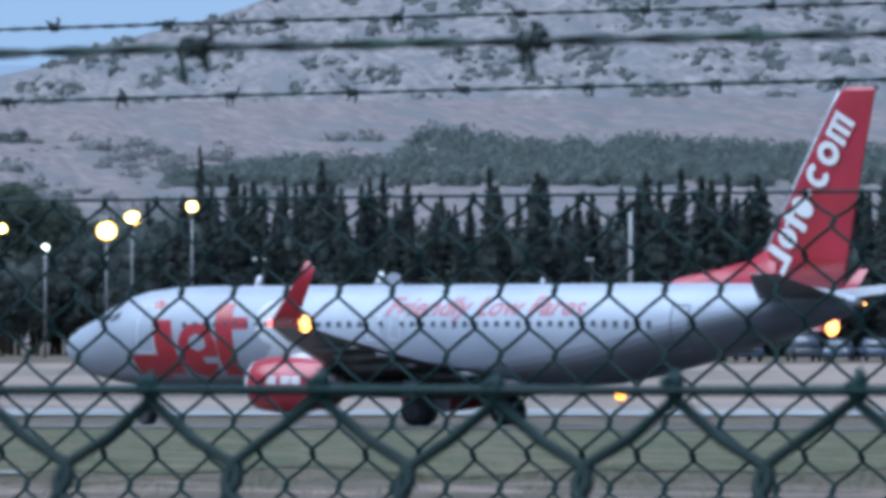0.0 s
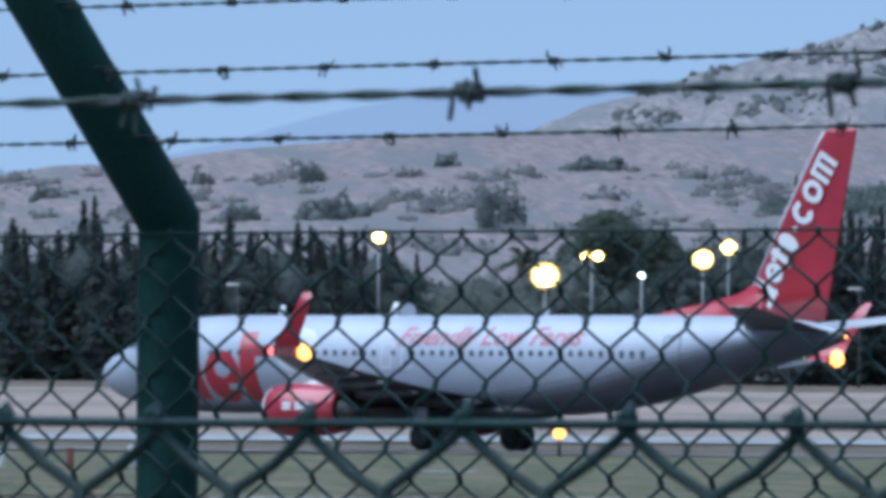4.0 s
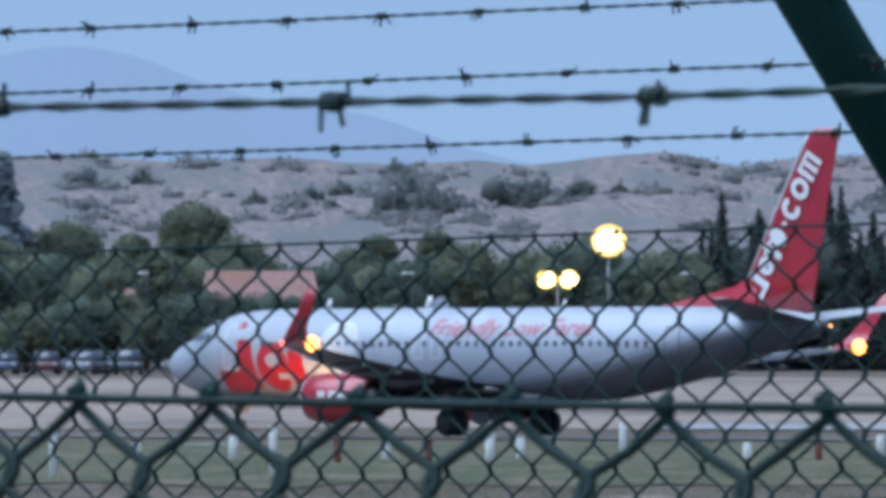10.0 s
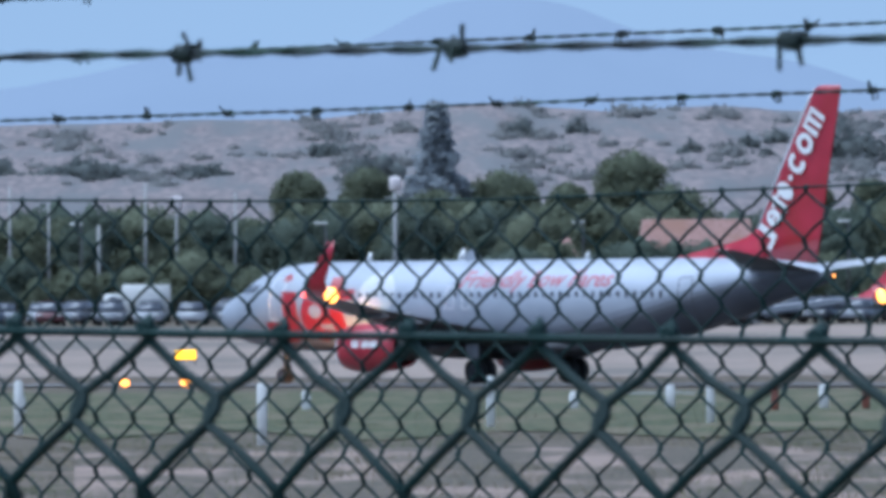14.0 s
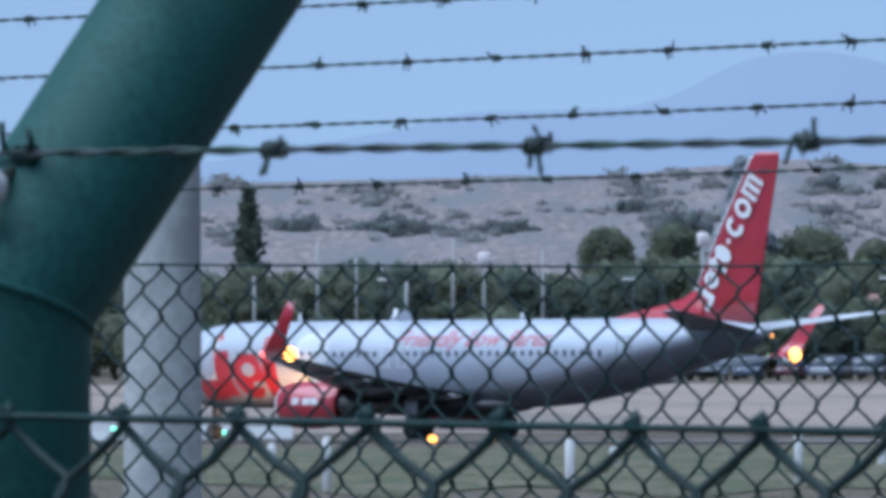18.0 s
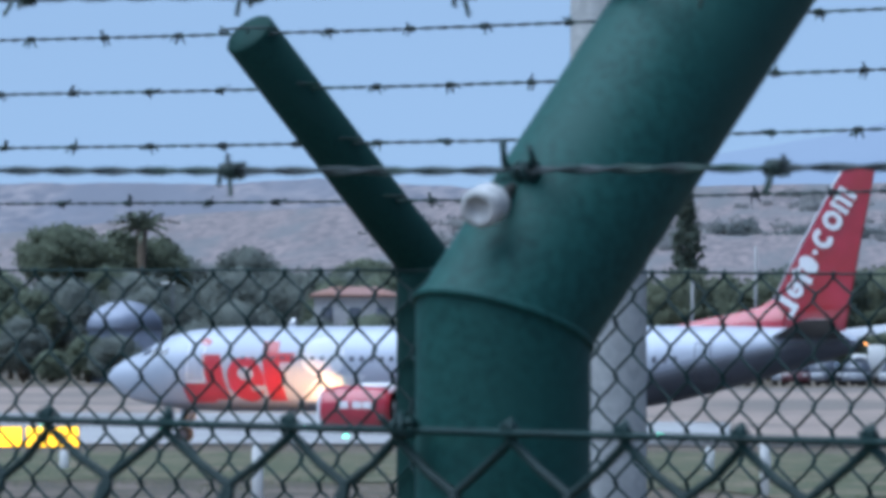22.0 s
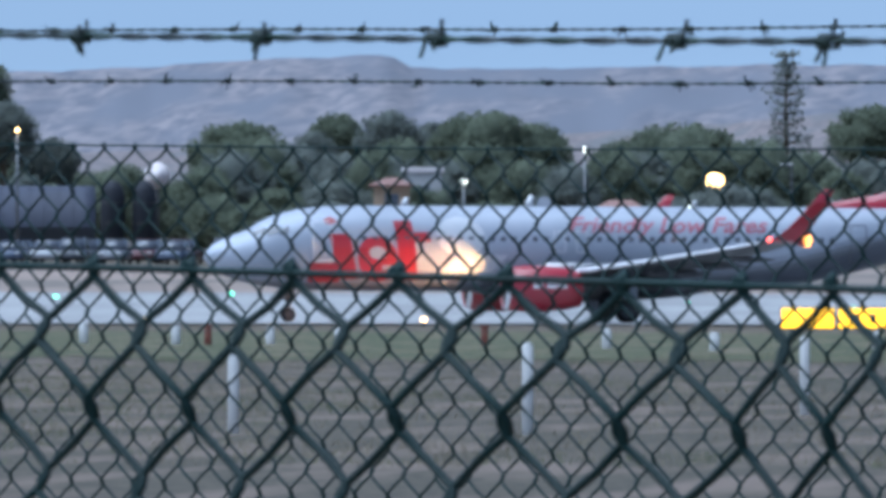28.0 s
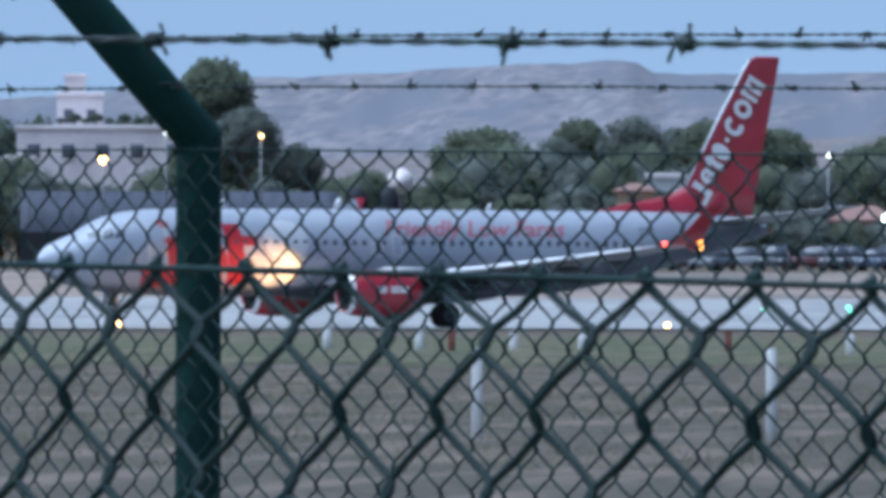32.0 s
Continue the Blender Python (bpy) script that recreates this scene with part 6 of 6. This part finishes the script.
# ---- cars ----
def car(material, tall=1.45, long=4.3):
    t = thing("car", "", "car", None, "parked cars")
    L, W = long / 2, 0.88
    side_line = ((-L, 0.35), (-L * 0.99, 0.75), (-L * 0.62, 0.88), (L * 0.60, 0.92), (L * 0.97, 0.82), (L, 0.38))
    bm = bmesh.new()
    rings = []
    for y, k in ((-W, 0.92), (-W * 0.9, 1.0), (W * 0.9, 1.0), (W, 0.92)):
        rings.append([(x * (0.985 if k < 1 else 1), y, 0.3 + (z - 0.3) * k) for x, z in side_line] + [(L * 0.98, y, 0.28), (-L * 0.98, y, 0.28)])
    loft(bm, rings)
    bmesh.ops.recalc_face_normals(bm, faces=bm.faces)
    part("body", bm, material, t)
    bm = bmesh.new()
    cab = ((-L * 0.50, 0.9), (-L * 0.12, tall - 0.04), (L * 0.48, tall), (L * 0.86, 0.92))
    loft(bm, [[(x, y * (1 if i in (0, 3) else 0.82), z) for i, (x, z) in enumerate(cab)] for y in (-W * 0.95, W * 0.95)])
    bmesh.ops.recalc_face_normals(bm, faces=bm.faces)
    part("glasshouse", bm, DARK_GLASS, t, "dark glazed cabin")
    bm = bmesh.new()
    box(bm, -L * 0.14, L * 0.50, -W * 0.78, W * 0.78, tall - 0.03, tall + 0.03, 0.02)
    part("roof", bm, material, t)
    for sx in (-0.62, 0.62):
        for sy in (-1, 1):
            bm = bmesh.new()
            tube(bm, [(sx * L, sy * W * 0.82, 0.31), (sx * L, sy * W * 1.0, 0.31)], 0.31, 14)
            part("wheel", bm, RUBBER, t)
    for sy in (-1, 1):
        bm = box(bmesh.new(), -L - 0.01, -L * 0.96, sy * 0.62 - 0.15, sy * 0.62 + 0.15, 0.62, 0.76, 0.01)
        part("headlight", bm, WHITE_PLASTIC, t)
    return t


CARS = []
for col, word in (((0.30, 0.31, 0.33), "white"), ((0.15, 0.16, 0.18), "silver"), ((0.045, 0.05, 0.06), "dark grey"), ((0.06, 0.08, 0.12), "dark blue"), ((0.09, 0.025, 0.03), "dark red")):
    m = surface(word.replace(" ", "_") + "_car_paint", tuple(c * 0.9 for c in col), col, 0.6, 0.3, 0.2)
    c = car(m, 1.45 + 0.12 * (len(CARS) % 3))
    tagged(c, word + " parked car in the airport car park")
    CARS.append(c)
for lo, hi, row in ((-53, 40, 0), (-53, 40, 1), (-240, -195, 0), (103, 172, 0), (100, 172, 1)):
    a = lo + rng.uniform(0, 3)
    while a < hi:
        r = 706 + 9 * row + rng.uniform(-0.5, 0.5)
        k = rng.choices(range(5), (6, 5, 2, 2, 1) if 8 < a < 60 else (1.5, 4, 6, 5, 2))[0]
        turn = rng.choice((90, 90, 90, -90, 70, 0)) + rng.uniform(-4, 4)
        proto = CARS[k]
        put(proto, Matrix.Translation(stand(a, r)) @ Matrix.Rotation(radians(turn), 4, "Z"), used)
        a += rng.choice((3.2, 3.4, 3.7, 5.5)) if abs(turn) > 10 else 6.8
t = thing("delivery_van", "white box van parked among cars", "van", Matrix.Translation(stand(12.8, 716)), "parked cars")
bm = box(bmesh.new(), -2.0, 1.1, -1.0, 1.0, 0.5, 2.6, 0.06)
part("cargo_box", bm, WHITE_PLASTIC, t)
bm = box(bmesh.new(), -3.2, -2.02, -0.95, 0.95, 0.45, 2.0, 0.15)
cab = part("cab", bm, WHITE_PLASTIC, t)
bm = box(bmesh.new(), -2.9, -2.3, -0.97, 0.97, 1.3, 1.85, 0.04)
part("window", bm, DARK_GLASS, cab)
for x in (-2.5, 0.4):
    for y in (-0.85, 0.85):
        bm = bmesh.new()
        tube(bm, [(x, y - 0.1, 0.38), (x, y + 0.1, 0.38)], 0.38, 14)
        part("wheel", bm, RUBBER, t)


# ---- airfield furniture ----
def marker_post(tall, wide):
    t = thing("marker_post", "white marker post standing in dry grass", "post", None, "marker posts")
    bm = box(bmesh.new(), -wide / 2, wide / 2, -wide / 2, wide / 2, -0.1, tall, wide * 0.12)
    part("shaft", bm, WHITE_PLASTIC, t)
    bm = box(bmesh.new(), -wide * 0.42, wide * 0.42, -wide * 0.42, wide * 0.42, tall - wide * 0.1, tall + wide * 0.22, wide * 0.12)
    part("cap", bm, WHITE_PLASTIC, t)
    return t


tall_post, slim_post, low_post = marker_post(1.05, 0.17), marker_post(1.05, 0.115), marker_post(0.60, 0.24)
spots = ((-68.8, 290), (-57.0, 302), (-37.3, 243), (-17.5, 232), (3.1, 193), (25.0, 215), (48.0, 198), (70.7, 184), (94.7, 149), (119.7, 128), (146.2, 128.5), (172, 130))
for a, r in spots:
    put(slim_post if a > 90 else tall_post, Matrix.Translation(polar(a, r)), used)
spots = ((-33.7, 304), (-56.8, 300), (-4.6, 304), (-25.0, 304), (-47.5, 300), (-59.6, 309), (-0.9, 302), (24.8, 292), (29.9, 305), (112.3, 310), (102.6, 300), (136.4, 336), (159.4, 332), (151.1, 327), (142.6, 329), (-80, 310), (-92, 320), (52, 305), (88, 310))
for i, (a, r) in enumerate(spots):
    m = Matrix.Translation(polar(a, r) - Vector((0, 0, 0.06 * (i % 4))))
    if i:
        copy_thing(low_post, m)
    else:
        low_post.matrix_basis = m


def stake():
    t = thing("marker_stake", "short rust-red marker stake in the grass", "stake", None, "marker stakes")
    bm = box(bmesh.new(), -0.10, 0.10, -0.06, 0.06, -0.1, 0.55, 0.02)
    part("shaft", bm, RUST, t)
    bm = box(bmesh.new(), -0.12, 0.12, -0.07, 0.07, 0.551, 0.62, 0.02)
    part("cap", bm, RUST, t)
    return t


RUST = surface("rust_red_paint", (0.16, 0.045, 0.030), (0.24, 0.075, 0.05), 0.05, 0.8, stain=(0.12, 0.05, 0.04), stain_size=0.2)
first_stake = stake()
for i, (a, r) in enumerate(((-43.1, 288), (-51.3, 293), (-86.4, 300), (123.3, 320), (148.2, 322))):
    put(first_stake, Matrix.Translation(polar(a, r)), used)


def guidance_sign(az, r, wide, tall, panels, z0):
    t = thing("guidance_sign", "lit yellow taxiway guidance sign on low legs", "sign", Matrix.Translation((*polar(az, r).xy, rise(r))) @ Matrix.Rotation(az / 1000, 4, "Z"), "guidance signs")
    w = wide / panels
    for k in range(panels):
        x = -wide / 2 + w * k
        bm = box(bmesh.new(), x, x + w * 0.96, 0, 0.22, z0, z0 + tall, 0.03)
        c = part("case", bm, DARK_METAL, t)
        bm = box(bmesh.new(), x + 0.05, x + w * 0.96 - 0.05, -0.02, -0.003, z0 + 0.05, z0 + tall - 0.05, 0.005)
        f = part("face", bm, LAMP_SIGN, c, "glowing yellow sign face")
        for q in range(2 if k == panels - 1 and panels > 1 else 0):
            xx = x + w * (0.3 + 0.28 * q)
            bm = box(bmesh.new(), xx, xx + w * 0.10, -0.034, -0.024, z0 + tall * 0.28, z0 + tall * 0.72)
            part("dark_bar", bm, DARK_METAL, f)
    for x in (-wide * 0.4, wide * 0.4):
        bm = bmesh.new()
        tube(bm, [(x, 0.11, -0.1), (x, 0.11, z0 + 0.02)], 0.04, 8)
        part("leg", bm, DARK_METAL, t)


guidance_sign(91.5, 430, 4.4, 0.85, 2, 0.15)
guidance_sign(9.9, 580, 1.2, 0.56, 1, 0.25)


def ground_light(az, r, material, size, word, high=0.3):
    t = thing("ground_light", word, "light", Matrix.Translation((*polar(az, r).xy, rise(r))), "airfield lights")
    bm = bmesh.new()
    tube(bm, [(0, 0, -0.05), (0, 0, high)], 0.06, 8)
    part("stem", bm, DARK_METAL, t)
    bm = ball(bmesh.new(), (0, 0, high + size * 0.5), size, 0.8)
    part("lens", bm, material, t)


for a, r, s, h in ((-189.5, 572, 0.3, 0.3), (15.4, 492, 0.2, 0.06), (9.97, 498, 0.22, 0.06)):
    ground_light(a, r, LAMP_EDGE, s, "lit amber airfield edge light", h)
ground_light(-130.4, 415, LAMP_EDGE, 0.24, "lit amber airfield edge light", 0.75)
for a, r in ((153.6, 505), (128.7, 500), (178, 505)):
    ground_light(a, r, LAMP_AMBER, 0.14, "small lit warm runway edge light", 0.2)
for a, r in ((44.1, 556), (120.0, 572), (112.2, 570), (79.1, 560), (62.6, 545), (161.8, 590), (112.4, 580), (104.9, 580), (146.0, 600), (51, 560), (90, 566), (170, 590)):
    ground_light(a, r, LAMP_TEAL, 0.13, "small lit green taxiway centre light", 0.08)

for a, r in ((66.2, 564), (60.6, 564), (36.5, 545), (34.4, 545)):
    ground_light(a, r, LAMP_TEAL, 0.2, "bright green taxiway light", 0.08)

# tufts in the grass
def tufts(name, material, label, count, seed, tall, patchy):
    g = np.random.default_rng(seed)
    verts, faces = [], []
    while len(faces) < count * 18:
        a, r = g.uniform(-225, 235), g.choice((g.uniform(105, 210), g.uniform(150, 300), g.uniform(220, 425)))
        p = polar(a, r)
        if noise.noise((p.x / 9 + seed, p.y / 60, 0.0)) < patchy:
            continue
        k = g.uniform(0.4, 1.0)
        for q in range(18):
            x, y = p.x + g.normal(0, 0.30) * k, p.y + g.normal(0, 0.6)
            h, w = abs(g.normal(tall, tall * 0.5)) * k, g.uniform(0.003, 0.008)
            n = len(verts)
            verts += [(x - w, y, 0.0), (x + w, y, 0.0), (x + g.normal(0, 0.5) * h, y + g.normal(0, 0.4) * h, h)]
            faces.append((n, n + 1, n + 2))
    me = bpy.data.meshes.new(name)
    me.from_pydata(verts, [], faces)
    me.materials.append(material)
    tagged(new(name, me), label, "grass", kind="stuff")


tufts("dry_tufts", TUFT, "tufts of dry grass on the airfield", 6500, 77, 0.09, -0.15)
tufts("green_tufts", GREEN_TUFT, "low green weeds among the dry grass", 6000, 78, 0.07, -0.12)

# ---- small things on the near post ----
t = thing("insulator_cap", "white round plastic cap on the green post arm", "cap", near_fence.matrix_basis @ Matrix.Translation((2.848, 0.004, 1.784)) @ Matrix.Rotation(-0.45, 4, "Z") @ Matrix.Rotation(0.25, 4, "X") @ Matrix.Diagonal((0.86, 0.9, 0.8, 1)))
bm = bmesh.new()
loft(bm, [[(r * math.cos(w), -y, r * math.sin(w)) for w in (2 * math.pi * k / 24 for k in range(24))] for r, y in ((0.0078, 0.024), (0.0086, 0.026), (0.0086, 0.034), (0.0074, 0.037), (0.0048, 0.037), (0.0040, 0.0355), (0.001, 0.0352))])
bmesh.ops.recalc_face_normals(bm, faces=bm.faces)
part("disc", bm, CAP, t)
bm = bmesh.new()
tube(bm, [(0, -0.004, 0), (0, -0.03, 0)], 0.003, 8)
part("bolt", bm, DARK_METAL, t)
for s, y, z, reach in ((2.842, 0.004, 1.789, 0.0085), (2.858, -0.036, 1.703, 0.003)):
    t = thing("wire_tie", "twisted green tie wire round the fence post", "wire tie", near_fence.matrix_basis @ Matrix.Translation((s, y, z)), "wire ties")
    bm = bmesh.new()
    pts = [(-0.005, -0.004, reach), (-0.0065, -0.0035, reach * 0.5), (-0.005, -0.003, 0.002)]
    pts += [(-0.0045 + 0.0004 * i, 0.0026 * math.sin(w) - 0.001, 0.0026 * math.cos(w)) for i, w in enumerate(np.linspace(0, 15, 26))]
    pts += [(0.0075, -0.004, 0.003), (0.0085, -0.004, reach * 1.3)]
    tube(bm, pts, 0.0012, 6)
    part("loop", bm, GREEN_WIRE, t)


def motions():
    walk(jet, [(t, pose(x, y, 0.1, 0, 0, 180 - a)) for t, x, y, a in TAXI])
    # wheels roll with the way gone
    ts = np.arange(0, 32.01, 0.05)
    xs, ys = (np.interp(ts, [r[0] for r in TAXI], [r[k] for r in TAXI]) for k in (1, 2))
    dist = np.r_[0, np.cumsum(np.hypot(np.diff(xs), np.diff(ys)))]
    for tyre, r, place in jet_wheels:
        walk(tyre, [(float(t), Matrix.Translation(place) @ Matrix.Rotation(float(d) / r, 4, "Y")) for t, d in zip(ts, dist)])
    # added shutters rest with their slot against the hull and tip towards the camera for each flash
    flashes = (0.5, 1.6, 2.6, 3.6, 4.7, 5.6, 6.6, 7.6, 8.6, 9.6, 10.6, 11.7, 13.0, 14.4, 15.6, 16.6, 17.6, 18.6, 19.6, 20.6, 21.7, 23.0, 24.4, 25.6, 26.6, 27.6, 28.6, 29.6, 30.5, 31.5)
    for hood, place in jet_hoods:
        up = 1 if place.z > 3 else -1
        mine = [f for f in flashes if f != (13.0 if up > 0 else 31.5)]
        ts = [0.0] + [f + d for f in mine for d in (-0.14, -0.08, -0.03, 0.03, 0.08, 0.14)] + [32.0]
        tips = [80] + [q for _ in mine for q in (80, 40, 0, 0, 40, 80)] + [80]
        xs, ys, heads = (np.interp(ts, [r[0] for r in TAXI], [r[k] for r in TAXI]) for k in (1, 2, 3))
        walk(hood, [(float(t), Matrix.Translation(place) @ Matrix.Rotation(math.atan2(-y, -x) - radians(180 - a), 4, "Z") @ Matrix.Rotation(radians(up * q), 4, "Y")) for t, x, y, a, q in zip(ts, xs, ys, heads, tips)])
    # the landing lamps turn out of their added bays in place of switching on
    for lamp, swing, port in jet_lamps:
        walk(lamp, [(t, swing @ Matrix.Rotation(radians(port * q), 4, "Z")) for t, q in ((0, 180), (7.85, 180), (7.95, 150), (8.05, 95), (8.15, 40), (8.25, 8), (8.35, 0), (32, 0))])


motions()
